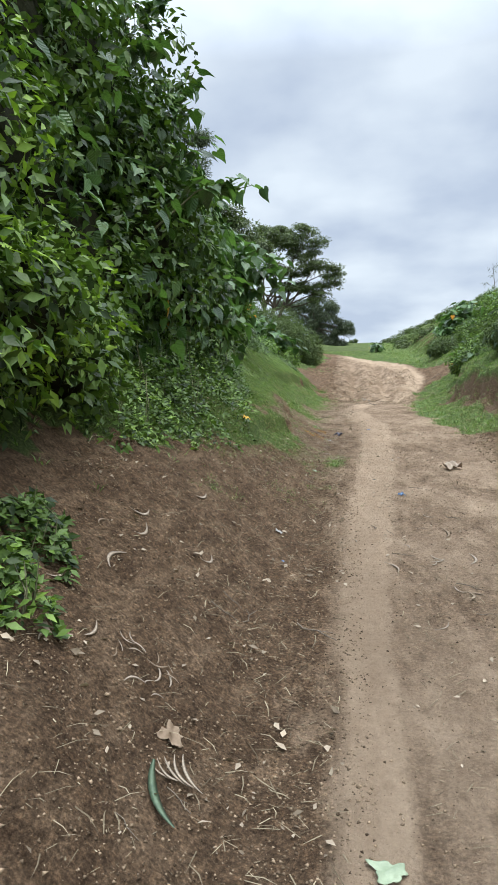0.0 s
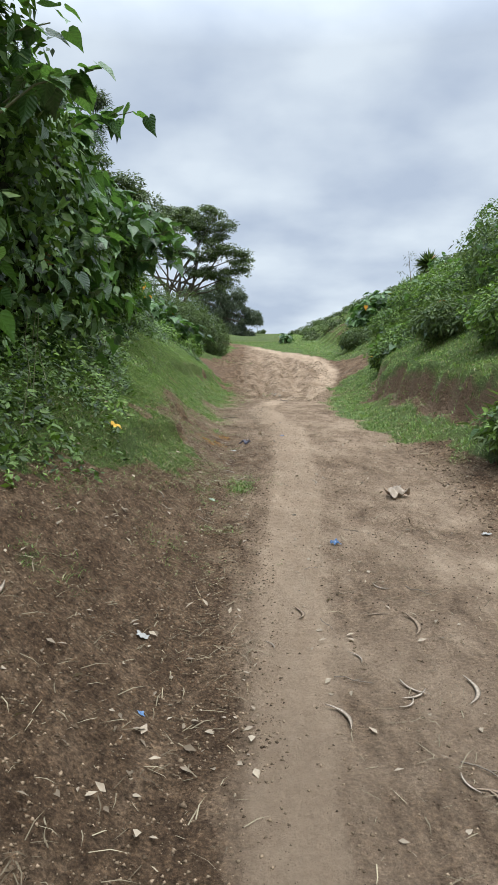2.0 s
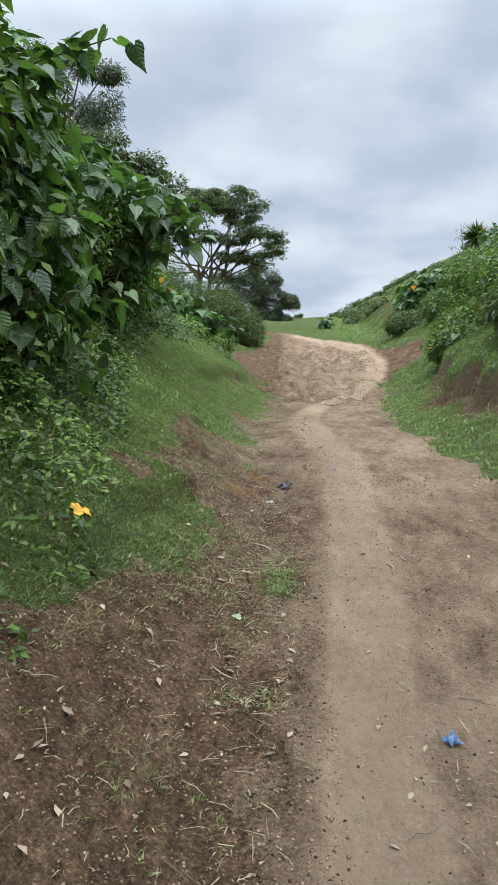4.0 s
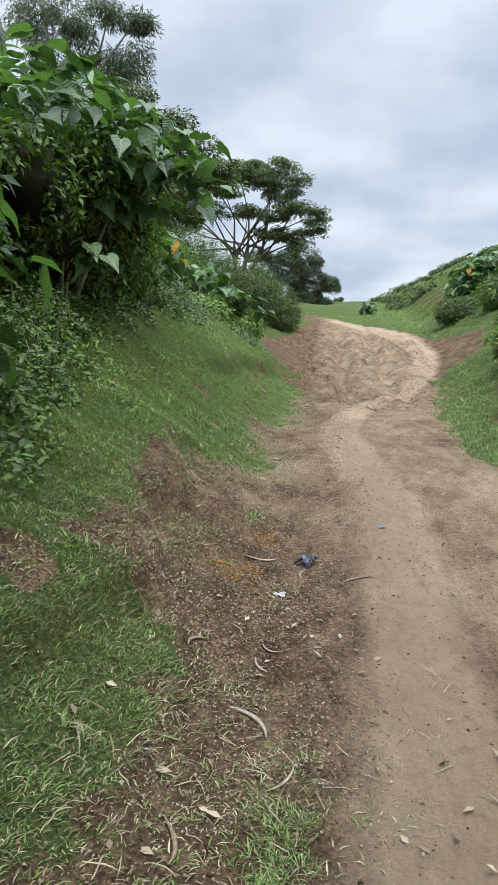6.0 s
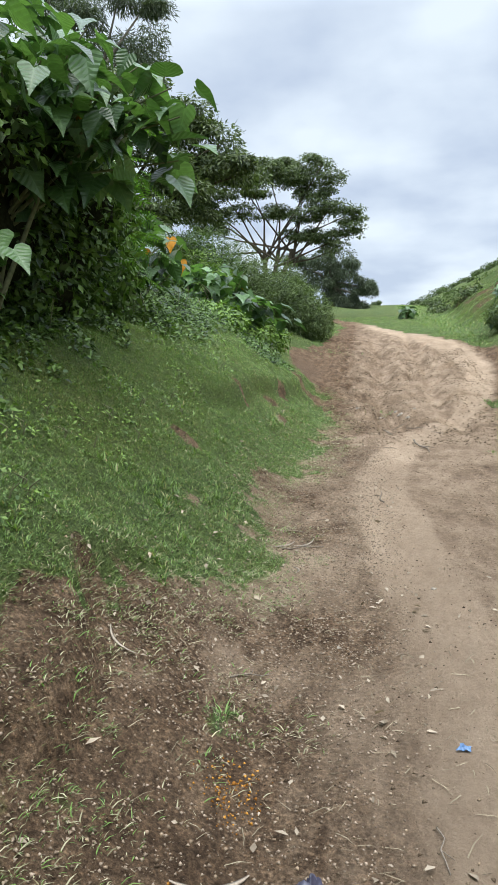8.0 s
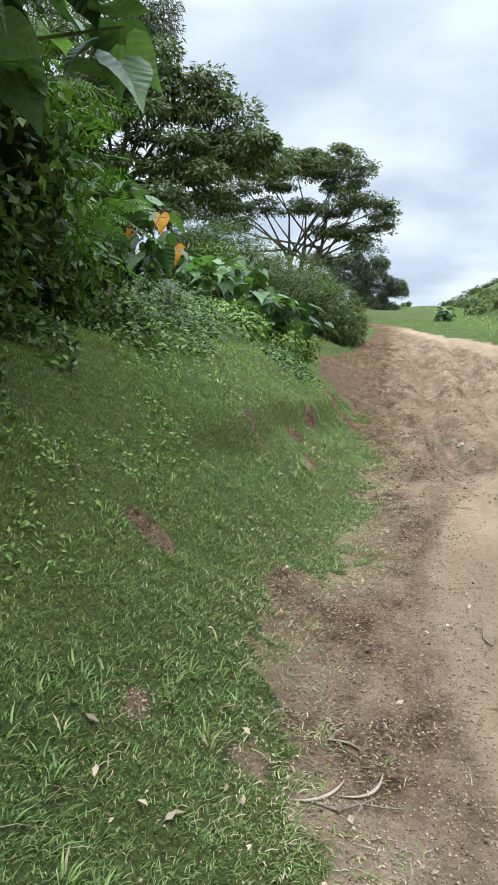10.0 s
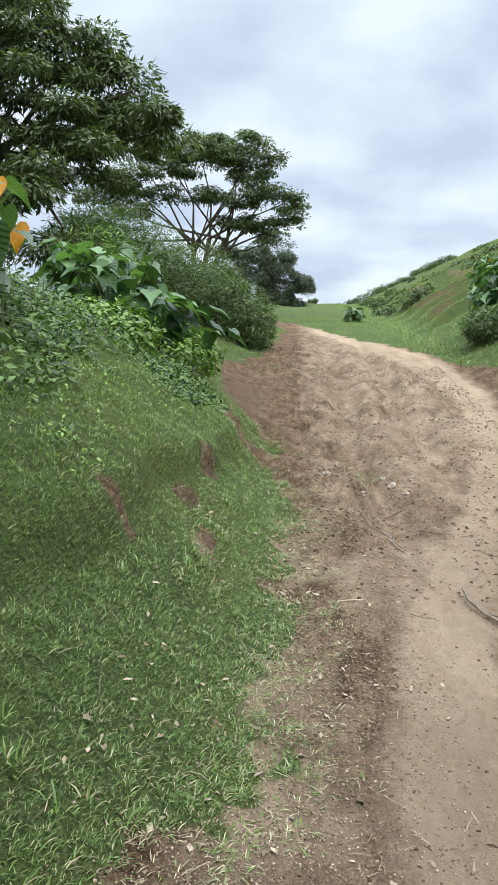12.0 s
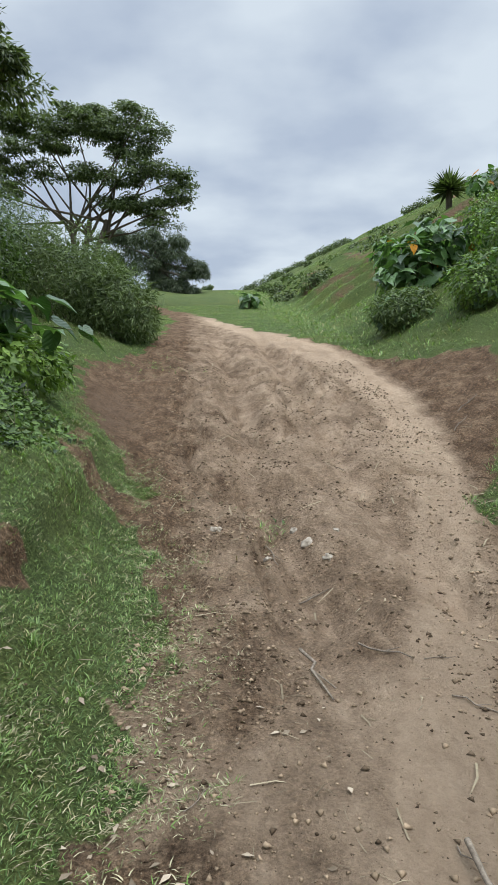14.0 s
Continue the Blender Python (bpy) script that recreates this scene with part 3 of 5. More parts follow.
def gz(x, y):
    return float(height(x, y))


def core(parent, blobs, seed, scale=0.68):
    """Near-black masses added inside a shrub, standing in for the shade among its leaves."""
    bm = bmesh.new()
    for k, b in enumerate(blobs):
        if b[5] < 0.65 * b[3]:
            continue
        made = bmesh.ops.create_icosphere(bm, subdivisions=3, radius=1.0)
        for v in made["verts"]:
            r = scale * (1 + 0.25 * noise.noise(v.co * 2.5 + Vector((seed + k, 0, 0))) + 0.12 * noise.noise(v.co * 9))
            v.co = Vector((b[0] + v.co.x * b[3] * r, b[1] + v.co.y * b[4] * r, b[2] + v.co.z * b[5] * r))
    me = bpy.data.meshes.new("inner_shade")
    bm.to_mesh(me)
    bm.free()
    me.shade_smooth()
    me.materials.append(SHADE_FILL)
    return hang("inner_shade", me, parent, "near-black filler for the shade inside the shrub")


# near-black colour, so gaps between leaves look deep in shade
SHADE_FILL = plain("shade_fill", (0.01, 0.011, 0.006), (0.03, 0.032, 0.016), 30, 0.95, 0.05, 0.8)


def bush(name, x, y, blobs, leaves, label, category, seed, stems=5, group="", stem_mat=None, filled=0.0, droop=0.35):
    """A shrub: stems from its foot into its masses, and one or more kinds of leaves.
    leaves: rows of (kind, how many, shortest, longest, material, how much the faces look up)."""
    ob = thing(name, x, y, label, category, group)
    rng = np.random.default_rng(seed)
    z0 = gz(x, y)
    for k in range(stems):
        b = blobs[k % len(blobs)]
        tip = Vector((b[0] + rng.uniform(-0.5, 0.5) * b[3], b[1] + rng.uniform(-0.5, 0.5) * b[4], b[2] + rng.uniform(-0.1, 0.7) * b[5]))
        foot = Vector((x + rng.uniform(-0.15, 0.15), y + rng.uniform(-0.15, 0.15), z0 - 0.05))
        bend = foot.lerp(tip, 0.5) + Vector((rng.uniform(-0.15, 0.15), rng.uniform(-0.15, 0.15), 0.12))
        limb("stem", [foot, bend, tip], 0.022, 0.007, stem_mat or STEM, ob, 5)
    # added filler: blocks light and paints the shrub's inside dark
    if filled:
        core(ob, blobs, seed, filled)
    for k, (kind, n, lo, hi, mat, up) in enumerate(leaves):
        p, out = shell(lumpy(blobs, rng), n, rng, hollow=blobs) if filled and kind != "broad" else shell(blobs, n, rng)
        m = len(p)
        face = out * 0.7 + np.array([0, 0, up]) + rng.normal(size=(m, 3)) * 0.5
        along = out * 0.7 + rng.normal(size=(m, 3)) * 0.7 + np.array([0, 0, -(0.8 if kind == "broad" else droop)])
        hang("leaves", foliage("leaves", kind, p, face, rng.uniform(lo, hi, m), mat, seed + k, along), ob)
    return ob


def spray(parent, foot, tip, n, size, mat, seed, kind="broad", r=0.012):
    """A leafy branch: a bent stem from foot to tip with leaves along its outer half."""
    rng = np.random.default_rng(seed)
    foot, tip = Vector(foot), Vector(tip)
    mid = foot.lerp(tip, 0.55) + Vector((0, 0, 0.12 * (tip - foot).length))
    branch = limb("branch", [foot, mid, tip], r, r * 0.35, STEM, parent, 5)
    u = rng.uniform(0.35, 1.05, n)
    p = np.array([(foot.lerp(mid, v / 0.55) if v < 0.55 else mid.lerp(tip, (v - 0.55) / 0.45))[:] for v in u])
    side = rng.normal(size=(n, 3))
    side[:, 2] = side[:, 2] * 0.5 - 0.1
    side /= np.linalg.norm(side, axis=1, keepdims=True)
    p = p + side * size * rng.uniform(0.2, 0.9, (n, 1))
    face = side * 0.4 + np.array([0, 0, 0.8]) + rng.normal(size=(n, 3)) * 0.3
    along = side + np.array([0, 0, -0.7])
    hang("leaves", foliage("leaves", kind, p, face, size * rng.uniform(0.65, 1.15, n), mat, seed, along), branch)
    return branch


def herbs(name, x, y, r, h, n, lo, hi, mats, label, category, seed, group=""):
    """A low patch of leafy herbs that follows the ground."""
    ob = thing(name, x, y, label, category, group)
    rng = np.random.default_rng(seed)
    for k, mat in enumerate(mats):
        a, q = rng.uniform(0, 2 * math.pi, n), np.sqrt(rng.random(n))
        wob = 1 + 0.3 * np.sin(3 * a + seed) + 0.15 * np.sin(7 * a + 2 * seed)
        px, py = x + r * q * wob * np.cos(a), y + 1.5 * r * q * wob * np.sin(a)
        top = h * np.maximum(1 - q * q, 0.12) * (0.75 + 0.5 * ripple(px, py, 0.22, seed))
        p = np.stack([px, py, height(px, py) + 0.015 + top * rng.random(n) ** 0.6], 1)
        face = np.array([0.2, -0.25, 0.9]) + rng.normal(size=(n, 3)) * 0.45
        along = rng.normal(size=(n, 3)) + np.array([0, 0, -0.1])
        hang("leaves", foliage("leaves", "oval", p, face, rng.uniform(lo, hi, n), mat, seed + k, along), ob)
    for k in range(6):
        a = rng.uniform(0, 6.28)
        px, py = x + 0.5 * r * math.cos(a), y + 0.7 * r * math.sin(a)
        z = gz(px, py)
        limb("stem", [(px, py, z - 0.03), (px + 0.02, py, z + h * 0.5), (px + rng.uniform(-0.06, 0.06), py, z + h)], 0.005, 0.002, STEM, ob, 5)
    return ob


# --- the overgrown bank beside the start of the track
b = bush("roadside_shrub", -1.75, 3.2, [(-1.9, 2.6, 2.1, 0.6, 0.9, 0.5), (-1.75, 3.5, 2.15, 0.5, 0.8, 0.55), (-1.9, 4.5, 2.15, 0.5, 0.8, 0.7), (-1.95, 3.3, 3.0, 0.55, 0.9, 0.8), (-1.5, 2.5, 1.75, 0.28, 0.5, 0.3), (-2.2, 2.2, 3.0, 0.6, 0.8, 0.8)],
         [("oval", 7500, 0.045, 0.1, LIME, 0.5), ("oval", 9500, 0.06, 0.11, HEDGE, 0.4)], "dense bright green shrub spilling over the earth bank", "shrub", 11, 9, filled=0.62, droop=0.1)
for k, (x, y, z) in enumerate(((-1.3, 2.3, 1.75), (-1.25, 2.9, 1.9), (-1.3, 3.6, 2.1), (-1.35, 4.4, 2.2), (-1.5, 3.0, 3.0), (-1.55, 4.0, 3.1), (-1.5, 2.4, 2.7))):
    spray(b, (x - 0.5, y + 0.1, z - 0.25), (x, y, z), 26, 0.085, LIME, 110 + k, "oval", 0.006)
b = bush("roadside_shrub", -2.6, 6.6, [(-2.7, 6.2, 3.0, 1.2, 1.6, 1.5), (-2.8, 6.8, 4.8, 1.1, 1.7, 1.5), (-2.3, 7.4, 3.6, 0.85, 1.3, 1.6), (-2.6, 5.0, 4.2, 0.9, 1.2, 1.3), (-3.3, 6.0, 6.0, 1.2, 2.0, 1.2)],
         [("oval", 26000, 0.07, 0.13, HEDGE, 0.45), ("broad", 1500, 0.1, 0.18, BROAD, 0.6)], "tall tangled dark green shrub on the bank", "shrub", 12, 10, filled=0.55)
for k, (x, y, z) in enumerate(((-1.65, 7.0, 5.7), (-1.55, 7.6, 5.2), (-1.7, 6.4, 5.0), (-1.9, 5.6, 5.2), (-1.85, 7.2, 6.3), (-1.45, 7.0, 4.65), (-1.35, 7.1, 4.3), (-1.05, 7.0, 3.95), (-1.3, 7.3, 4.0), (-1.6, 7.2, 4.9))):
    spray(b, (x - 0.8, y - 0.1, z - 0.5), (x, y, z), 22, 0.16, BROAD, 130 + k)
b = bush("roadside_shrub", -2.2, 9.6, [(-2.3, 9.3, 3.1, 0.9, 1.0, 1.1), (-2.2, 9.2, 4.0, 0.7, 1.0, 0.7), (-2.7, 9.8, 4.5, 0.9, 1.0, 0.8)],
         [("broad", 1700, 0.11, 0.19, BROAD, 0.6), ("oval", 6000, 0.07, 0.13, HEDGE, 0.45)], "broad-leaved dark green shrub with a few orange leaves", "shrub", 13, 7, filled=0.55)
spray(b, (-2.4, 9.5, 4.1), (-1.2, 9.45, 4.72), 26, 0.19, BROAD, 141)
spray(b, (-2.3, 9.3, 3.3), (-1.35, 9.2, 3.45), 22, 0.17, BROAD, 142)
spray(b, (-2.3, 9.6, 2.9), (-1.45, 9.8, 3.0), 18, 0.17, BROAD, 143)
b = bush("broadleaf_bush", -2.5, 13.2, [(-1.95, 13.3, 4.45, 0.62, 0.5, 0.4), (-2.5, 12.9, 4.8, 0.7, 0.7, 0.5), (-2.8, 13.8, 5.0, 0.8, 0.8, 0.6), (-2.2, 13.9, 4.7, 0.5, 0.6, 0.35)],
         [("broad", 520, 0.15, 0.24, BROAD, 0.9)], "bush with big heart-shaped green leaves leaning over the bank", "bush", 14, 7)
for k, (tip, n) in enumerate((((-1.14, 13.35, 4.45), 22), ((-1.2, 13.4, 4.65), 18), ((-1.6, 13.0, 4.75), 16), ((-1.2, 13.55, 4.25), 16), ((-1.7, 12.6, 4.5), 14), ((-1.45, 13.6, 4.9), 18), ((-1.35, 13.2, 4.5), 18), ((-1.75, 13.4, 5.05), 16), ((-1.9, 12.5, 3.5), 6))):
    spray(b, (-2.45, 13.3, 3.7), tip, n, 0.21, BROAD, 150 + k, "broad", 0.014)
# masses added overhead and behind, with near-black cores, to darken the hollow
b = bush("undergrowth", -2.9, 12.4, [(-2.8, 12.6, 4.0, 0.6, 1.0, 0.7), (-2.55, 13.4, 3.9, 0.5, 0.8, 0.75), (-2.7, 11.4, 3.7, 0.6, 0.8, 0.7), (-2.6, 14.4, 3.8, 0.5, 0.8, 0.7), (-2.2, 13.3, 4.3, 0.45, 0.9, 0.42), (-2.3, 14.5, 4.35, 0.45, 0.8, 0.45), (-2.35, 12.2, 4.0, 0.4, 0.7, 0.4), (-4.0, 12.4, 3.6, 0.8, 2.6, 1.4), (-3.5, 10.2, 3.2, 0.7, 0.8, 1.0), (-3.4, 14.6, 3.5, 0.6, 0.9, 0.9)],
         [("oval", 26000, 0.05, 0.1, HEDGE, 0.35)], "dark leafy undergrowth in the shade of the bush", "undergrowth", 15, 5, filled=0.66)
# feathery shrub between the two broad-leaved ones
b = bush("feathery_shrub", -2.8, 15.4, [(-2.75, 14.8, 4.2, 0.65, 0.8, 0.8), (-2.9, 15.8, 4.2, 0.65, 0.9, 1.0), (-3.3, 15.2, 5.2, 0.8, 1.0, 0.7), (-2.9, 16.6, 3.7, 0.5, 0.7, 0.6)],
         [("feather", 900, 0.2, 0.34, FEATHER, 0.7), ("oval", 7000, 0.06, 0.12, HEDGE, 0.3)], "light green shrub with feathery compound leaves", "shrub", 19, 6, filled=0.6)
for k, (tip, n) in enumerate((((-1.75, 14.2, 4.5), 12), ((-2.0, 15.0, 4.7), 12), ((-1.85, 14.6, 5.0), 12), ((-2.1, 15.8, 4.2), 10))):
    spray(b, (-2.9, 15.0, 4.2), tip, n, 0.3, FEATHER, 160 + k, "feather", 0.008)
b = bush("broadleaf_shrub", -2.6, 16.6, [(-2.45, 16.9, 3.45, 0.35, 0.4, 0.26), (-2.5, 17.1, 4.4, 0.35, 0.4, 0.3)],
         [("broad", 60, 0.16, 0.25, BROAD, 0.7)], "low shrub with big leaves, some turned orange", "shrub", 20, 4)
ORANGE = leaf_material("orange_leaf", (0.5, 0.16, 0.015), (0.75, 0.33, 0.03), 0.5, 0.3, 0.3)
for k, tip in enumerate(((-2.15, 17.2, 3.42), (-2.2, 17.5, 4.35), (-2.3, 17.4, 4.6))):
    s = spray(b, (-2.6, 16.9, 3.3), tip, 9, 0.2, BROAD, 170 + k)
    hang("orange_leaf", foliage("orange_leaf", "broad", np.array([tip]), np.array([[0.3, -0.8, 0.3]]), np.array([0.17]), ORANGE, k, np.array([[0.0, 0, -1]])), b, "single orange dying leaf")
b = bush("broadleaf_shrub", -2.5, 21.3, [(-2.7, 21.4, 4.6, 0.6, 0.5, 0.36), (-2.1, 21.2, 4.25, 0.4, 0.4, 0.32), (-3.1, 21.8, 4.7, 0.4, 0.4, 0.3)],
         [("broad", 190, 0.17, 0.26, BROAD, 0.9)], "shrub of big pale green heart-shaped leaves on the grassy bank", "shrub", 16, 6)
for k, (tip, n) in enumerate((((-1.3, 21.7, 4.05), 14), ((-1.6, 21.3, 4.25), 14), ((-2.0, 21.0, 4.8), 12), ((-3.2, 21.4, 5.0), 12), ((-1.9, 21.2, 3.95), 12))):
    spray(b, (-2.4, 21.4, 3.9), tip, n, 0.23, BROAD, 180 + k)
bush("herb_clump", -1.9, 21.6, [(-2.0, 21.8, 3.75, 0.6, 0.9, 0.3), (-2.6, 20.4, 3.9, 0.7, 0.8, 0.35), (-2.9, 22.4, 4.1, 0.8, 0.8, 0.4)],
     [("oval", 5200, 0.05, 0.11, HERB, 0.6)], "low green herbs under the broad-leaved shrub", "herbs", 21, 4)
# low weeds along the foot of the thicket
WEEDS = [(-1.75, 5.4, 0.4, 0.35), (-1.6, 6.5, 0.4, 0.35), (-1.7, 7.5, 0.45, 0.35), (-1.85, 8.6, 0.5, 0.45), (-1.8, 9.9, 0.4, 0.35), (-1.9, 10.9, 0.34, 0.28), (-2.1, 11.8, 0.3, 0.22), (-2.3, 12.9, 0.3, 0.2),
         (-2.4, 13.9, 0.3, 0.2), (-2.5, 15.0, 0.3, 0.2), (-2.45, 16.2, 0.3, 0.16), (-2.4, 17.4, 0.5, 0.4), (-2.6, 18.6, 0.6, 0.35), (-1.6, 19.9, 0.3, 0.14), (-1.65, 20.7, 0.3, 0.16), (-1.22, 2.55, 0.12, 0.16), (-1.32, 3.05, 0.12, 0.12), (-2.2, 16.3, 0.25, 0.25), (-2.2, 12.0, 0.3, 0.3)]
for k, (x, y, r, h) in enumerate(WEEDS):
    # shade of the thicket put into the colour: darker hedge leaf for most clumps
    shady = y > 9.5 or k % 3
    herbs("weed_clump", x, y, r * 1.25, h * 1.3, int(2300 * r), 0.03, 0.075, (HEDGE, HEDGE if shady else HERB) if k % 3 else (HEDGE, HEDGE if shady else HERB), "clump of leafy green weeds at the foot of the thicket", "weeds", 200 + k, "weeds along the bank")
for k in range(26):
    y = 6.5 + 0.62 * k
    x = -1.15 - 0.55 * lattice(k, 3, 5) - (0.35 if y > 12 else 0.1)
    herbs("weed_tuft", x, y, 0.16 + 0.12 * lattice(k, 1, 2), 0.06, 150, 0.015, 0.038, (HERB,), "small tuft of broad-leaved weeds in the turf", "weeds", 260 + k, "weed tufts in the turf")
for k, (x, y) in enumerate(((-1.7, 11.5),)):
    z = gz(x, y)
    t = thing("young_plant", x, y, "small young plant with pale green leaves in the turf", "plant", "young plants in the turf")
    for j in range(3):
        spray(t, (x, y, z - 0.02), (x + 0.14 * math.cos(j * 2.1 + k), y + 0.14 * math.sin(j * 2.1 + k), z + 0.22), 10, 0.055, HERB, 240 + 10 * k + j, "oval", 0.005)
# scrub where the track bends out of sight
for k, (x, y, r, h, mat) in enumerate(((-1.75, 29.8, 0.75, 0.75, SCRUB), (-2.9, 30.4, 1.2, 1.05, SCRUB), (-4.7, 29.2, 1.3, 1.3, HEDGE), (-5.0, 32.5, 1.6, 1.5, SCRUB), (-2.9, 33.5, 1.1, 0.9, SCRUB), (-4.0, 26.0, 0.9, 0.9, HERB))):
    z = gz(x, y)
    bush("scrub_bush", x, y, [(x, y, z + h * 0.8, r, r, h), (x + r * 0.5, y - 0.3, z + h * 0.5, r * 0.6, r * 0.6, h * 0.7), (x - r * 0.5, y + 0.2, z + h * 1.2, r * 0.6, r * 0.6, h * 0.6)],
         [("slim", int(7000 * r), 0.08, 0.2, mat, 0.3), ("oval", int(1500 * r), 0.05, 0.1, mat, 0.4)], "grey-green twiggy scrub at the edge of the track", "scrub", 17 + 30 * k, 7, "scrub by the bend")

# --- the hillside across the track
HILL = [(3.6, 9.6, 0.5, 0.35), (2.45, 8.9, 0.4, 0.28), (3.6, 12.3, 0.7, 0.45), (3.4, 15.0, 0.7, 0.4), (3.9, 17.2, 0.8, 0.6), (4.6, 13.8, 0.9, 0.8), (4.9, 16.0, 1.0, 0.9), (4.7, 19.2, 1.0, 0.85), (5.6, 18.0, 1.1, 1.1),
        (5.4, 21.5, 1.1, 0.9), (3.0, 18.3, 0.5, 0.35), (3.6, 20.3, 0.6, 0.45), (6.2, 24.0, 1.2, 0.9), (4.6, 27.0, 0.7, 0.5), (5.7, 27.8, 1.0, 0.7), (3.7, 29.0, 0.6, 0.4), (6.5, 30.5, 1.1, 0.6)]
for k, (x, y, r, h) in enumerate(HILL):
    z = gz(x, y)
    bush("hill_shrub", x, y, [(x, y, z + h * 0.55, r, r * 1.2, h), (x + 0.5 * r, y + 0.6 * r, z + h * 0.9, r * 0.7, r * 0.8, h * 0.8), (x - 0.5 * r, y - 0.5 * r, z + h * 0.35, r * 0.6, r * 0.7, h * 0.6)],
         [("oval", int(5200 * r), 0.045, 0.1, HERB if k % 3 else SCRUB, 0.5), ("slim", int(1500 * r), 0.1, 0.22, SCRUB, 0.3), ("broad", int(130 * r), 0.1, 0.17, BROAD, 0.7)], "leafy green scrub covering the hillside", "shrub", 300 + 5 * k, 4, "scrub on the hillside")
b = bush("broadleaf_shrub", 4.4, 30.6, [(4.4, 30.6, 5.9, 0.7, 0.6, 0.65), (5.0, 30.8, 6.4, 0.8, 0.7, 0.5), (3.9, 30.3, 5.5, 0.4, 0.4, 0.4)],
         [("broad", 420, 0.2, 0.3, BROAD, 0.8)], "tall shrub with big pale green leaves on the hillside", "shrub", 390, 6)
hang("orange_leaf", foliage("orange_leaf", "broad", np.array([(4.15, 29.95, 6.2)]), np.array([[0.0, -1, 0.3]]), np.array([0.17]), ORANGE, 3, np.array([[0.0, 0, -1]])), b, "single orange dying leaf")
for k, (x, y, r) in enumerate(((1.7, 41.5, 0.35), (5.2, 36.0, 0.4), (7.2, 37.5, 0.5), (8.0, 33.5, 0.6), (6.8, 42.0, 0.5), (9.2, 39.0, 0.6))):
    z = gz(x, y)
    bush("broadleaf_plant", x, y, [(x, y, z + r * 0.8, r, r, r * 0.7)], [("broad", int(150 * r), 0.18, 0.28, BROAD, 0.8)], "small broad-leaved plant on the terraced hillside", "plant", 400 + k, 3, "plants on the terraces")
rng = np.random.default_rng(77)
for k in range(70):
    x, y = (rng.uniform(3, 18), rng.uniform(44, 72)) if k < 40 else (rng.uniform(-1.5, 12), rng.uniform(68, 80))
    z, r = gz(x, y), rng.uniform(0.15, 0.42)
    bush("far_bush", x, y, [(x, y, z + r * 0.5, r * 1.5, r, r * 0.8), (x + r, y, z + r * 0.9, r * 0.7, r, r * 0.7)], [("oval", 300, 0.1, 0.2, TREE_LEAF if k % 2 else SCRUB, 0.4)], "small dark bush on the far hillside", "bush", 430 + k, 2, "bushes on the skyline")
# rosette plant on the ridge
ros = thing("rosette_plant", 10.0, 44.0, "spiky rosette plant with stiff dark green leaves", "plant")
x, y = 9.9, 44.6
z = gz(x, y)
limb("trunk", [(x, y, z - 0.1), (x, y, z + 0.4), (x, y, z + 0.8)], 0.13, 0.11, BARK, ros)
d = rng.normal(size=(260, 3))
d[:, 2] = np.abs(d[:, 2]) - 0.35
d /= np.linalg.norm(d, axis=1, keepdims=True)
hang("leaves", foliage("leaves", "slim", np.tile([x, y, z + 0.8], (260, 1)) + d * 0.06, np.cross(d, np.cross(np.array([0, 0, 1.0]), d)), rng.uniform(0.6, 0.95, 260), TREE_LEAF, 5, d), ros)
# thin gum sapling
sap = thing("gum_sapling", 5.3, 27.8, "thin young gum tree with sparse leaves on the hillside", "tree")
x, y = 5.3, 27.8
z = gz(x, y)
limb("trunk", [(x, y, z - 0.1), (x + 0.08, y, z + 1.0), (x - 0.02, y, z + 2.3)], 0.025, 0.006, PALE_BARK, sap, 5)
for k in range(9):
    h = 0.7 + 0.17 * k
    a = k * 2.4
    spray(sap, (x + 0.03, y, z + h), (x + 0.4 * math.cos(a) * (1.2 - 0.08 * k), y + 0.3 * math.sin(a), z + h + 0.22), 14, 0.13, GUM_LEAF, 500 + k, "slim", 0.005)


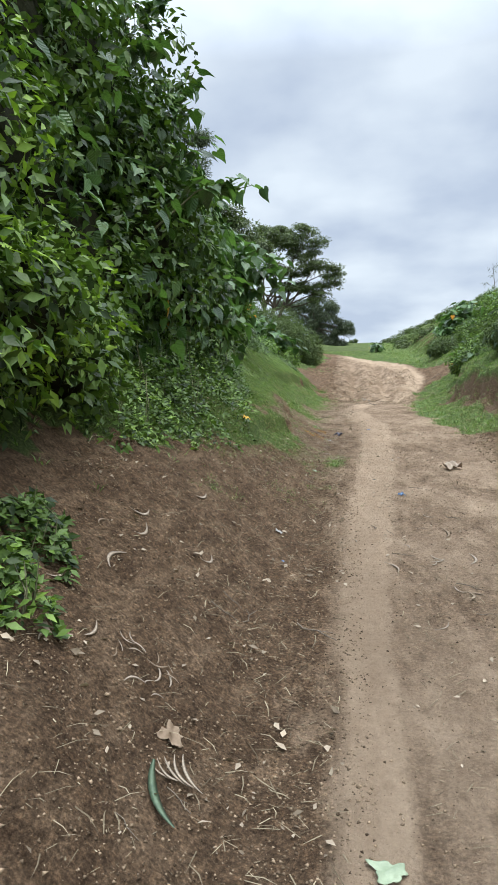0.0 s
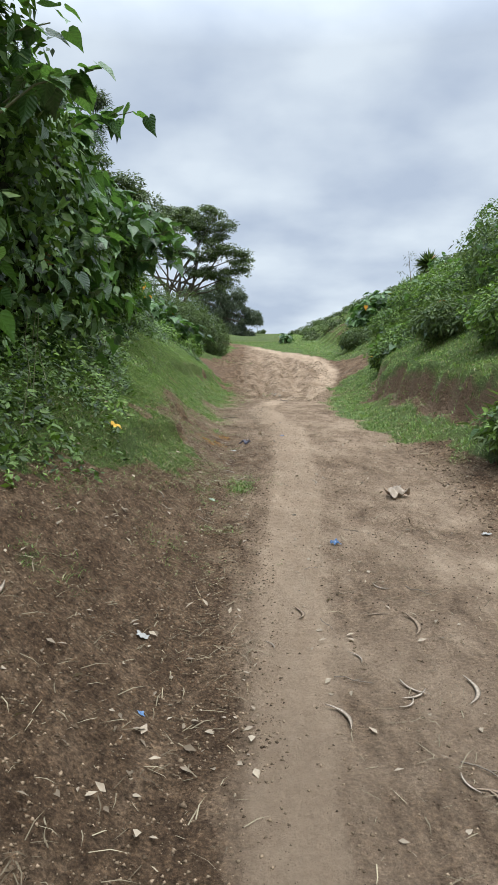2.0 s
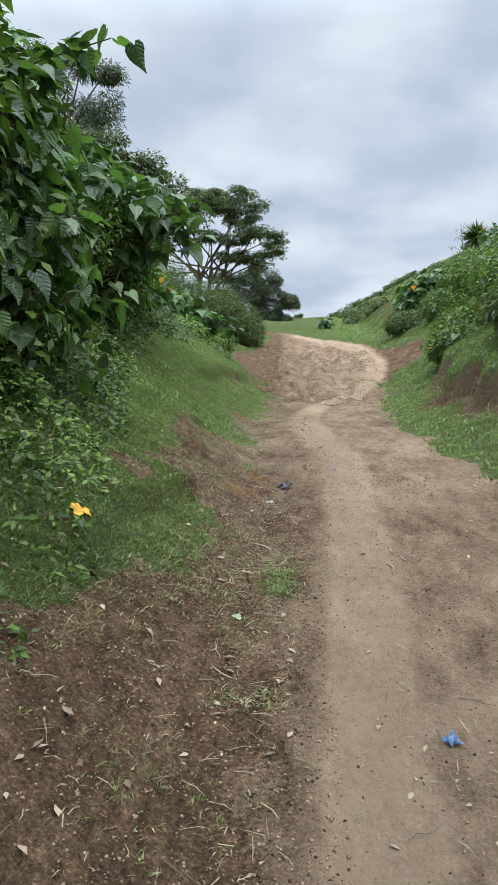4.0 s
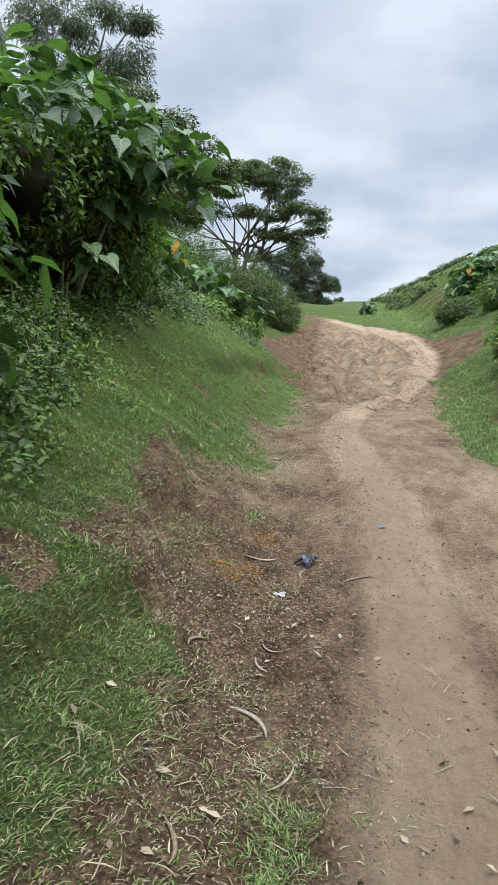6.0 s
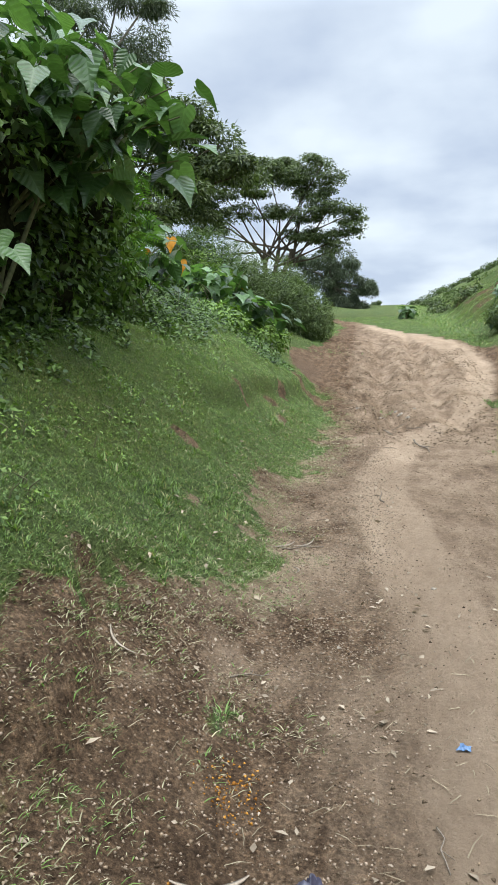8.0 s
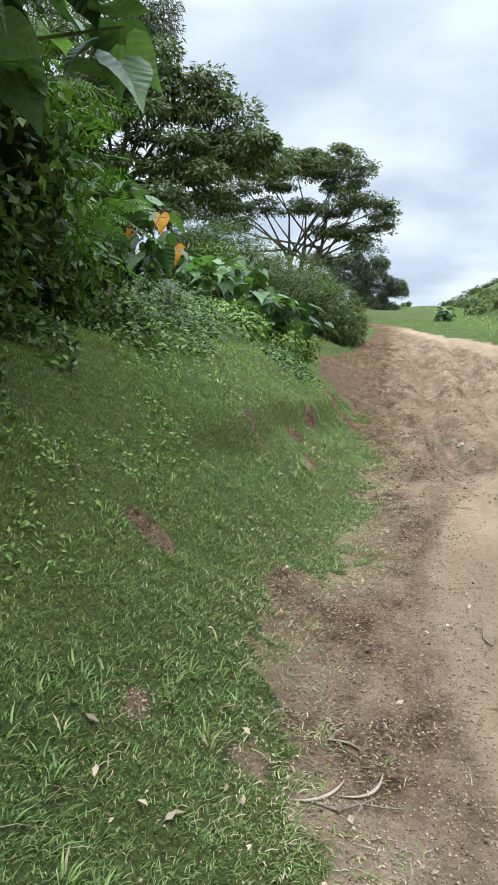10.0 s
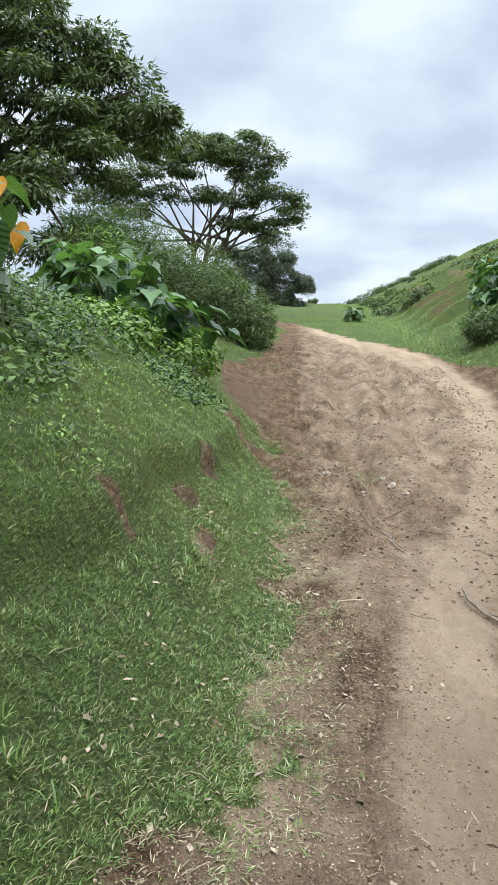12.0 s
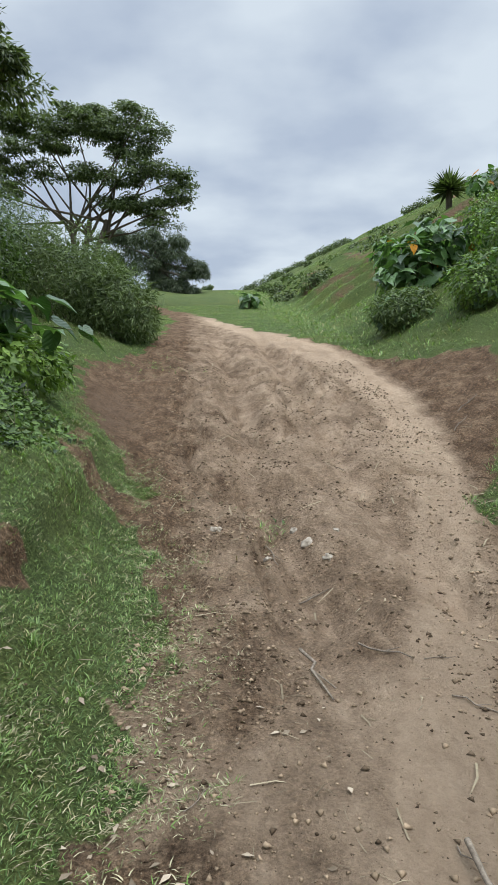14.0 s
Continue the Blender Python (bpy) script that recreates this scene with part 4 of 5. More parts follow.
def tree(name, x, y, trunk_top, r, limbs, blobs, leaves, label, seed, bark=None, feet=1, puff=1.0, layer=0.45):
    ob = thing(name, x, y, label, "tree")
    rng = np.random.default_rng(seed)
    z0 = gz(x, y)
    bark = bark or BARK
    for f in range(feet):
        limb("trunk", [(x + 0.2 * f, y, z0 - 0.2), (x + 0.1 + 0.35 * f, y, (z0 + trunk_top) / 2), (x + 0.7 * f, y, trunk_top)], r, r * 0.7, bark, ob, 9)
    for k in range(limbs):
        b = blobs[k % len(blobs)]
        tip = Vector((b[0] + rng.uniform(-0.7, 0.7) * b[3], b[1] + rng.uniform(-0.4, 0.4) * b[4], b[2] + rng.uniform(-0.2, 0.3) * b[5]))
        foot = Vector((x + 0.7 * (k % feet), y, trunk_top - rng.uniform(0, 0.3) * (trunk_top - z0)))
        mid = foot.lerp(tip, 0.5) + Vector((rng.uniform(-0.3, 0.3), rng.uniform(-0.3, 0.3), rng.uniform(-0.1, 0.35)))
        limb("limb", [foot, mid, tip], r * 0.42, r * 0.1, bark, ob, 6)
    # the crown: many small umbrellas of twigs, each leafy above and open below
    tufts = []
    for b in blobs:
        for k in range(max(5, int(9 * b[3] * b[4] * puff))):
            d = rng.normal(size=3)
            d *= rng.uniform(0.35, 1.0) ** 0.5 / np.linalg.norm(d)
            q = rng.uniform(0.25, 0.7) / puff ** 0.25
            tufts.append((b[0] + d[0] * b[3], b[1] + d[1] * b[4], b[2] + d[2] * b[5], q, q, q * layer))
    tufts = np.array(tufts)
    for k, (kind, n, lo, hi, mat, up, droop) in enumerate(leaves):
        c = rng.integers(0, len(tufts), n)
        d = rng.normal(size=(n, 3))
        d[:, 2] = np.abs(d[:, 2]) - 0.25
        d *= (rng.random((n, 1)) ** 0.33) * 1.05 / np.linalg.norm(d, axis=1, keepdims=True)
        q = tufts[c, :3] + d * tufts[c, 3:]
        face = d * 0.5 + np.array([0, 0, up]) + rng.normal(size=(n, 3)) * 0.4
        along = d + rng.normal(size=(n, 3)) * 0.4 + np.array([0, 0, -droop])
        hang("crown", foliage("crown", kind, q, face, rng.uniform(lo, hi, n), mat, seed + k, along), ob)
    return ob


tree("flat_topped_tree", -5.0, 45.0, 9.9, 0.14, 22, [(-2.7, 45, 13.75, 1.0, 1.2, 0.32), (-4.4, 45.5, 13.9, 1.1, 1.4, 0.3), (-6.2, 45, 13.4, 1.1, 1.4, 0.36), (-7.8, 45, 13.6, 1.2, 1.2, 0.5), (-1.9, 44.6, 13.0, 0.6, 0.9, 0.22), (-3.4, 45, 12.9, 0.9, 1.2, 0.22), (-5.4, 44.5, 12.6, 0.8, 1.0, 0.25),
      (-0.9, 45, 11.3, 0.8, 1.0, 0.3), (-1.9, 44.5, 11.7, 0.9, 1.0, 0.28), (-2.9, 44.5, 11.3, 0.7, 0.9, 0.22), (-0.9, 45, 10.6, 0.6, 0.8, 0.25), (-2.1, 45, 10.5, 0.9, 0.9, 0.3), (-7.4, 44, 12.2, 1.2, 1.2, 0.35), (-8.8, 44, 11.6, 1.3, 1.2, 0.6), (-7.6, 44, 10.9, 1.0, 1.0, 0.5), (-9.5, 45, 9.8, 1.4, 1.3, 0.9), (-1.4, 45, 9.9, 0.8, 0.8, 0.35), (-3.2, 45, 10.5, 1.0, 0.9, 0.35), (-4.5, 45, 11.5, 1.0, 0.9, 0.3), (-6.4, 44.5, 11.6, 0.9, 0.9, 0.3), (-4.0, 44.6, 13.3, 1.5, 1.0, 0.3), (-2.4, 44.8, 12.4, 0.9, 0.8, 0.25)],
     [("flat", 60000, 0.08, 0.17, TREE_LEAF, 0.6, 0.3)], "spreading flat-topped tree with layered dark green crown", 31, None, 3, 1.7, 0.5)
tree("gum_tree", -2.6, 66.0, 11.5, 0.3, 12, [(-1.6, 66, 12.3, 1.2, 1.5, 0.9), (-3.6, 66, 12.6, 1.5, 1.5, 1.1), (-0.6, 66, 11.0, 0.6, 0.8, 0.7), (-1.6, 66, 10.4, 1.3, 1.2, 0.9), (-0.9, 66, 9.6, 0.6, 0.8, 0.8), (-3.6, 66, 10.8, 1.6, 1.2, 1.0), (-5.6, 66, 12.2, 1.4, 1.2, 1.4), (-2.4, 66, 9.4, 1.2, 1.0, 0.6), (0.0, 66, 10.9, 0.2, 0.4, 0.5)],
     [("slim", 36000, 0.2, 0.36, GUM_LEAF, 0.1, 1.0)], "grey-green gum tree behind the flat-topped tree", 32, PALE_BARK, 1, 0.7, 1.1)
tree("bank_tree", -6.2, 26.5, 7.6, 0.16, 16, [(-5.6, 26.5, 9.8, 0.9, 1.2, 0.5), (-4.6, 26.8, 9.3, 0.8, 1.1, 0.45), (-3.9, 27.0, 8.75, 0.7, 1.0, 0.36), (-3.2, 27.2, 8.25, 0.5, 0.8, 0.22), (-6.8, 26, 9.9, 1.2, 1.4, 0.8), (-4.7, 26.6, 8.2, 1.1, 1.2, 0.5), (-6.2, 26, 8.6, 1.3, 1.3, 0.8), (-4.5, 26, 7.3, 1.0, 1.0, 0.6), (-5.8, 25.8, 7.2, 1.2, 1.1, 0.7), (-5.3, 25.6, 6.1, 1.1, 1.0, 0.7), (-8.0, 26, 8.6, 1.4, 1.3, 1.2)],
     [("slim", 26000, 0.12, 0.22, TREE_LEAF, 0.5, 0.6), ("flat", 30000, 0.09, 0.16, TREE_LEAF, 0.6, 0.4)], "leafy tree with drooping narrow leaves above the bank", 33, None, 1, 1.1, 0.6)
tree("gum_tree", -7.9, 28.0, 10.8, 0.18, 11, [(-6.1, 28.4, 12.1, 0.7, 0.8, 0.7), (-7.0, 28, 12.9, 0.9, 1.0, 0.7), (-6.3, 28, 11.0, 0.7, 0.8, 0.7), (-7.8, 28, 11.8, 0.9, 1.0, 1.0), (-8.4, 28, 13.2, 1.0, 1.0, 0.8), (-5.8, 28.2, 13.0, 0.35, 0.5, 0.3)],
     [("slim", 22000, 0.1, 0.2, GUM_LEAF, 0.1, 1.0)], "tall grey-green gum tree with hanging leaves", 34, PALE_BARK, 1, 1.0, 1.0)


# ---------------------------------------------------------------- turf, crumbs and straw
def scatter(x0, x1, y0, y1, n, seed, keep):
    """Random places in a rectangle, kept with the chance that keep(x, y) gives."""
    rng = np.random.default_rng(seed)
    x, y = rng.uniform(x0, x1, n), rng.uniform(y0, y1, n)
    ok = rng.random(n) < keep(x, y)
    return x[ok], y[ok], rng


def sward(x, y):
    return turf(x, y) * (0.8 + 0.35 * ripple(x, y, 0.3, 81))


def frayed(x, y):
    """The trampled rim, where the grass is thin and withered."""
    g = (turf(x + 0.1, y) + turf(x - 0.28, y) + turf(x, y + 0.3) + turf(x, y - 0.3)) / 4
    return np.clip(3.2 * g * (1 - g), 0, 1) * (0.55 + 0.7 * ripple(x, y, 0.2, 83)) + 0.1 * g * smooth(0.0, 0.4, ripple(x, y, 0.5, 84))


def tufty(x, y):
    return turf(x, y) * smooth(0.25, 0.5, ripple(x, y, 0.45, 85))


def grass(name, box, clumps, blades, lo, hi, seed, label, mat=None, spread=0.03, keep=sward, flat=0.4):
    x, y, rng = scatter(*box, clumps, seed, keep)
    x, y = np.repeat(x, blades), np.repeat(y, blades)
    n = len(x)
    a = rng.uniform(0, 2 * math.pi, n)
    out = np.stack([np.cos(a), np.sin(a), np.zeros(n)], 1)
    x, y = x + out[:, 0] * rng.uniform(0, spread, n), y + out[:, 1] * rng.uniform(0, spread, n)
    p = np.stack([x, y, height(x, y) - 0.004], 1)
    lean = rng.uniform(flat, flat + 1.8, (n, 1))
    along = out * lean + np.array([0, 0, 0.75])
    face = -out * 0.75 + np.array([0, 0, 1.0]) * lean
    me = foliage(name, "blade", p, face, rng.uniform(lo, hi, n), mat or BLADE, seed, along)
    return tagged(new(name, me), label, "grass", kind="stuff")


grass("grass", (-2.4, 0.1, 4.5, 10.5), 52000, 7, 0.014, 0.036, 601, "short green creeping grass on the near bank")
grass("grass", (-2.5, 0.0, 10.5, 16.0), 52000, 7, 0.014, 0.034, 602, "short green turf on the bank")
grass("grass", (-3.0, -0.2, 16.0, 24.0), 40000, 6, 0.016, 0.042, 603, "short green turf on the bank beside the ruts")
grass("grass", (-2.2, 0.0, 5.0, 22.0), 5200, 9, 0.035, 0.075, 609, "taller fresh tufts in the turf", None, 0.025, tufty, 0.15)
grass("withered_grass", (-1.7, 0.3, 6.0, 22.0), 46000, 7, 0.018, 0.05, 610, "trampled straw-coloured grass along the rim of the turf", WITHERED, 0.04, frayed, 1.0)
grass("withered_grass", (-1.3, 0.0, 7.2, 9.4), 1800, 9, 0.025, 0.065, 621, "dead tangled grass on the broken bank", WITHERED, 0.05, lambda x, y: smooth(0.0, 0.35, ripple(x, y, 0.3, 86)) * smooth(0.35, 0.1, np.abs(x + 0.55 + 0.28 * (y - 8.2))), 1.0)
grass("grass", (1.2, 5.0, 8.4, 24.0), 24000, 6, 0.03, 0.08, 604, "bright green grass on the opposite bank", None, 0.06)
grass("grass", (-3.5, 9.0, 24.0, 44.0), 30000, 5, 0.03, 0.075, 605, "pale green grass at the top of the rise", None, 0.12)
grass("grass", (2.0, 20.0, 26.0, 66.0), 16000, 5, 0.07, 0.17, 607, "rough tufted grass on the terraced hillside", None, 0.2)
grass("grass", (-2.3, -0.6, 2.0, 6.5), 1400, 5, 0.04, 0.09, 606, "a few stray tufts of grass on the bare bank")
grass("grass_tuft", (-0.32, 0.06, 8.1, 8.8), 1300, 6, 0.02, 0.045, 622, "lush green tuft of grass on bare earth", None, 0.02, lambda x, y: np.exp(-(((x + 0.13) / 0.075) ** 2 + ((y - 8.46) / 0.15) ** 2)), 0.2)
grass("grass", (0.0, 0.6, 20.2, 21.2), 500, 6, 0.04, 0.09, 608, "a green tuft growing in the rut")

CRUMB = leaf_material("soil_crumb", (0.06, 0.04, 0.025), (0.32, 0.235, 0.155), 0.95, 0.1, 0.0)
CHIP = leaf_material("pale_chip", (0.16, 0.115, 0.078), (0.37, 0.285, 0.205), 0.9, 0.12, 0.0)
RUST = leaf_material("rusty_crumb", (0.25, 0.1, 0.02), (0.5, 0.24, 0.05), 0.95, 0.1, 0.0)


def crumbs(name, box, n, lo, hi, mat, seed, keep, label, power=2.0, kind="grit"):
    x, y, rng = scatter(*box, n, seed, keep)
    m = len(x)
    s = lo + (hi - lo) * rng.random(m) ** power
    p = np.stack([x, y, height(x, y) + s * 0.08], 1)
    face = np.array([0, 0, 1.0]) + rng.normal(size=(m, 3)) * 0.25
    return tagged(new(name, foliage(name, kind, p, face, s, mat, seed)), label, "gravel", kind="stuff")


def bare(x, y):
    return np.clip(1.05 - turf(x, y), 0, 1)


crumbs("soil_crumbs", (-1.5, 0.1, 1.2, 8.5), 42000, 0.005, 0.024, CRUMB, 611, lambda x, y: bare(x, y) * (0.4 + 0.6 * ripple(x, y, 0.5, 91)), "loose dark crumbs of soil on the bank", 3)
crumbs("soil_crumbs", (-1.2, 2.2, 1.2, 20.0), 52000, 0.005, 0.022, CRUMB, 612, lambda x, y: bare(x, y) * (1 - 0.9 * dusty(x, y)), "loose crumbs of soil on the track", 3)
crumbs("pale_chips", (-1.1, 0.35, 8.5, 17.0), 80000, 0.005, 0.019, CHIP, 613, lambda x, y: bare(x, y) * (0.55 + 0.8 * ripple(x, y, 0.6, 92)) * smooth(0.35, -0.1, x), "pale chips and small gravel strewn along the turf", 2)
crumbs("pale_chips", (-1.4, 2.0, 1.2, 9.0), 11000, 0.004, 0.011, CHIP, 614, lambda x, y: bare(x, y) * (0.3 + 0.7 * ripple(x, y, 0.4, 93)), "scattered pale grit on brown earth", 2)
crumbs("soil_crumbs", (-0.6, 2.2, 17.0, 27.0), 42000, 0.008, 0.045, CRUMB, 615, lambda x, y: (0.3 + 0.7 * ripple(x, y, 0.5, 94)), "lumps of earth in the washed-out ruts", 3)
crumbs("soil_crumbs", (1.6, 3.2, 7.0, 18.0), 14000, 0.008, 0.05, CRUMB, 616, lambda x, y: bare(x, y), "lumps of earth below the cut bank", 3)
crumbs("soil_clods", (-1.6, -0.1, 1.2, 10.5), 900, 0.014, 0.034, CRUMB, 617, lambda x, y: bare(x, y) * (0.25 + 0.9 * ripple(x, y, 0.5, 104)), "dark clods of broken earth on the bank", 3, "clod")
for k, (x, y) in enumerate(((-0.38, 10.88), (-0.51, 10.21), (-0.4, 10.3))):
    crumbs("rusty_crumbs", (x - 0.16, x + 0.16, y - 0.22, y + 0.22), 900, 0.006, 0.02, RUST, 620 + k, lambda a, b: np.exp(-(((a - x) / 0.07) ** 2 + ((b - y) / 0.1) ** 2)), "orange-brown crumbs spilled on the earth")


def straws(name, box, n, lo, hi, seed, keep, label):
    x, y, rng = scatter(*box, n, seed, keep)
    m = len(x)
    p = np.stack([x, y, height(x, y) + 0.006], 1)
    face = np.array([0, 0, 1.0]) + rng.normal(size=(m, 3)) * 0.22
    return tagged(new(name, foliage(name, "straw", p, face, rng.uniform(lo, hi, m), STRAW, seed)), label, "litter", kind="stuff")


straws("dry_straw", (-1.6, 0.0, 1.2, 9.0), 9000, 0.02, 0.13, 631, lambda x, y: 0.45 + 0.6 * ripple(x, y, 0.6, 95), "dry stalks and rootlets on the bank")
straws("dry_straw", (0.3, 2.2, 2.0, 12.0), 7000, 0.02, 0.11, 632, lambda x, y: 0.4 + 0.6 * ripple(x, y, 0.7, 96), "dry stalks strewn beside the footpath")
straws("dry_straw", (-1.2, 0.3, 8.5, 20.0), 7000, 0.02, 0.09, 633, lambda x, y: 0.4 + 0.7 * ripple(x, y, 0.5, 97), "dry stalks among turf and chips")
straws("dry_straw", (1.5, 3.6, 7.5, 27.0), 3600, 0.06, 0.25, 634, lambda x, y: 0.4 + 0.6 * ripple(x, y, 0.8, 98), "dry roots and stalks below the cut bank")
straws("dry_straw", (-0.6, 2.0, 17.0, 28.0), 1800, 0.05, 0.25, 635, lambda x, y: 0.3 + 0.7 * ripple(x, y, 0.8, 99), "dry stalks washed into the ruts")


def fragments(name, box, n, lo, hi, seed, keep, label):
    x, y, rng = scatter(*box, n, seed, keep)
    m = len(x)
    p = np.stack([x, y, height(x, y) + 0.008], 1)
    face = np.array([0, 0, 1.0]) + rng.normal(size=(m, 3)) * 0.35
    return tagged(new(name, foliage(name, "oval", p, face, rng.uniform(lo, hi, m), DRY, seed)), label, "litter", kind="stuff")


fragments("leaf_fragments", (-1.6, 0.0, 1.2, 9.0), 2600, 0.015, 0.06, 641, lambda x, y: 0.25 + 0.75 * ripple(x, y, 0.5, 101), "broken dry leaves scattered on the bank")
fragments("leaf_fragments", (0.2, 2.2, 1.8, 13.0), 2000, 0.015, 0.05, 642, lambda x, y: 0.2 + 0.7 * ripple(x, y, 0.6, 102), "broken dry leaves scattered beside the footpath")
fragments("leaf_fragments", (-1.1, 0.3, 8.5, 18.0), 2200, 0.015, 0.05, 643, lambda x, y: 0.3 + 0.7 * ripple(x, y, 0.5, 103), "broken dry leaves among turf and chips")


# ---------------------------------------------------------------- single things on the ground
def lying(x, y, heading=0.0, size=1.0, lift=0.006, tip=0.0):
    """The pose of a thing that lies on the ground at (x, y), turned by heading degrees."""
    h = 0.04
    nrm = Vector((gz(x - h, y) - gz(x + h, y), gz(x, y - h) - gz(x, y + h), 2 * h)).normalized()
    turn = Vector((0, 0, 1)).rotation_difference(nrm).to_matrix().to_4x4()
    return Matrix.Translation((x, y, gz(x, y) + lift)) @ turn @ pose(0, 0, 0, tip, 0, heading) @ Matrix.Scale(size, 4)


def sickle(name, bend, width, curl, mat):
    """A curved dry leaf or strip of bark, 1 long, arched across and closed below."""
    n, v, f = 13, [], []
    for k in range(n):
        u = k / (n - 1)
        w = width * (math.sin(math.pi * (0.06 + 0.9 * u)) ** 0.7)
        x, y = u - 0.5, bend * (4 * (u - 0.5) ** 2 - 0.5)
        z = curl * (2 * u - 1) ** 2 * 0.5
        v += [(x, y - w, z), (x, y, z + w * 0.16), (x, y + w, z), (x, y, z + w * 0.08)]
    for k in range(n - 1):
        for s in range(4):
            a, b = 4 * k + s, 4 * k + (s + 1) % 4
            f.append((a, b, b + 4, a + 4))
    return mesh_from(name, v, f, mat)


def crooked(name, seed, mat, r=0.018):
    """A crooked twig, 1 long, with a side shoot."""
    rng = np.random.default_rng(seed)
    pts = [(-0.5 + 0.25 * k, rng.uniform(-0.07, 0.07), 0.012 + rng.uniform(0, 0.03)) for k in range(5)]
    v, f = tube(pts, r, r * 0.5, 6)
    s = pts[2]
    v2, f2 = tube([s, (s[0] + 0.12, s[1] + 0.1, 0.03), (s[0] + 0.2, s[1] + 0.2, 0.02)], r * 0.6, r * 0.3, 5)
    n = len(v)
    return mesh_from(name, [tuple(p) for p in v + v2], [tuple(q) for q in f] + [tuple(i + n for i in q) for q in f2], mat)


BARE_WOOD = plain("bleached_twig", (0.1, 0.08, 0.06), (0.34, 0.28, 0.22), 30, 0.85, 0.1, 0.3)
PALE_LEAF = plain("bleached_leaf", (0.24, 0.185, 0.135), (0.5, 0.415, 0.325), 14, 0.7, 0.25, 0.2)
BROWN_LEAF = plain("brown_leaf", (0.16, 0.11, 0.07), (0.36, 0.27, 0.19), 14, 0.75, 0.2, 0.2)
SICKLES = [sickle("dry_leaf", 0.14, 0.052, 0.05, PALE_LEAF), sickle("dry_leaf", 0.24, 0.055, 0.07, PALE_LEAF), sickle("dry_leaf", -0.18, 0.06, 0.07, BROWN_LEAF), sickle("dry_leaf", -0.22, 0.056, 0.04, PALE_LEAF)]
TWIGS = [crooked("twig", k, BARE_WOOD) for k in range(4)]

# x, y, heading, length
LEAVES_START = [(-0.98, 4.97, 82, 0.22), (-1.09, 3.87, 89, 0.18), (-1.22, 3.59, 83, 0.12), (-1.06, 2.53, 72, 0.16), (-0.98, 2.76, 94, 0.15), (0.51, 4.04, 42, 0.12), (0.75, 4.54, -35, 0.17), (-1.09, 3.38, 89, 0.21),
                (-1.19, 2.93, 78, 0.14), (-1.15, 4.05, 67, 0.2), (0.73, 4.48, -96, 0.17), (0.31, 4.98, -62, 0.17), (0.62, 5.15, 35, 0.13), (0.68, 6.27, -33, 0.12), (0.75, 5.78, -88, 0.22), (0.85, 5.18, -97, 0.2)]
LEAVES_WALK = [(0.67, 4.59, -66, 0.11), (-0.78, 4.12, 80, 0.17), (0.21, 5.9, -85, 0.19), (0.43, 5.45, -64, 0.11), (0.62, 5.2, -49, 0.15), (0.58, 5.09, 50, 0.1), (0.6, 5.9, 13, 0.12), (0.06, 5.55, -60, 0.08), (-0.36, 7.47, -17, 0.15),
               (-0.42, 7.63, 78, 0.1), (-0.41, 8.45, -70, 0.17), (-0.27, 9.07, -43, 0.25), (-0.13, 8.77, 54, 0.14), (-0.71, 9.75, -20, 0.17), (0.16, 10.36, 34, 0.22), (0.51, 8.69, -83, 0.16), (0.61, 8.82, -72, 0.12), (-0.61, 7.27, 32, 0.11)]
LEAVES_BEND = [(-0.65, 7.74, 50, 0.1), (-0.33, 8.34, -9, 0.08), (-0.26, 9.45, -58, 0.14), (-0.23, 9.58, -35, 0.11), (-0.52, 9.43, 67, 0.16), (-0.38, 9.68, -42, 0.09), (-0.36, 10.52, 32, 0.22), (-0.84, 11.25, -25, 0.16), (0.16, 11.86, 27, 0.08),
               (-0.13, 10.39, 78, 0.12), (-0.49, 13.25, 43, 0.2), (-0.36, 13.29, 41, 0.17), (-0.44, 13.5, -25, 0.14), (-0.37, 12.83, -81, 0.13)]
for k, (x, y, turn, size) in enumerate(LEAVES_START + LEAVES_WALK + LEAVES_BEND):
    ob = new("dry_leaf", SICKLES[k % 4])
    ob.matrix_world = lying(x, y, turn, size)
    tagged(ob, "curled brown dry leaf on bare earth" if k % 4 == 2 else "curved pale dry gum leaf on bare earth", "leaf", "fallen leaves on the track")
TWIG_ROWS = [(-0.16, 3.85, -40, 0.28), (-0.6, 3.85, -16, 0.14), (-0.53, 2.29, -29, 0.12), (-0.62, 2.03, -19, 0.1), (-0.5, 3.8, 76, 0.18), (-0.61, 3.66, 13, 0.18), (0.75, 4.65, -40, 0.19), (0.39, 5.25, -25, 0.16), (0.77, 4.17, -12, 0.12), (0.33, 5.78, -63, 0.11),
             (0.66, 7.25, -25, 0.14), (0.33, 6.55, 23, 0.12), (0.86, 6.19, -51, 0.17), (-0.66, 7.42, 99, 0.21), (-0.43, 11.58, 43, 0.2), (0.22, 10.74, -88, 0.16)]
TWIG_RUTS = [(-0.37, 13.2, -2, 0.26), (0.58, 16.83, -79, 0.6), (0.12, 14.51, 93, 0.3), (0.39, 19.41, -17, 0.32), (1.06, 21.87, -19, 0.25), (0.61, 18.42, -50, 0.3), (0.83, 18.29, -23, 0.14), (0.85, 17.89, -53, 0.22), (0.52, 17.08, -74, 0.14), (-0.26, 17.42, 49, 0.14),
             (0.24, 19.93, -74, 0.25), (0.27, 18.32, -86, 0.5), (1.5, 25.77, -70, 0.5), (0.25, 16.77, -25, 0.16), (2.4, 22.4, 40, 0.3), (2.7, 23.0, 20, 0.35)]
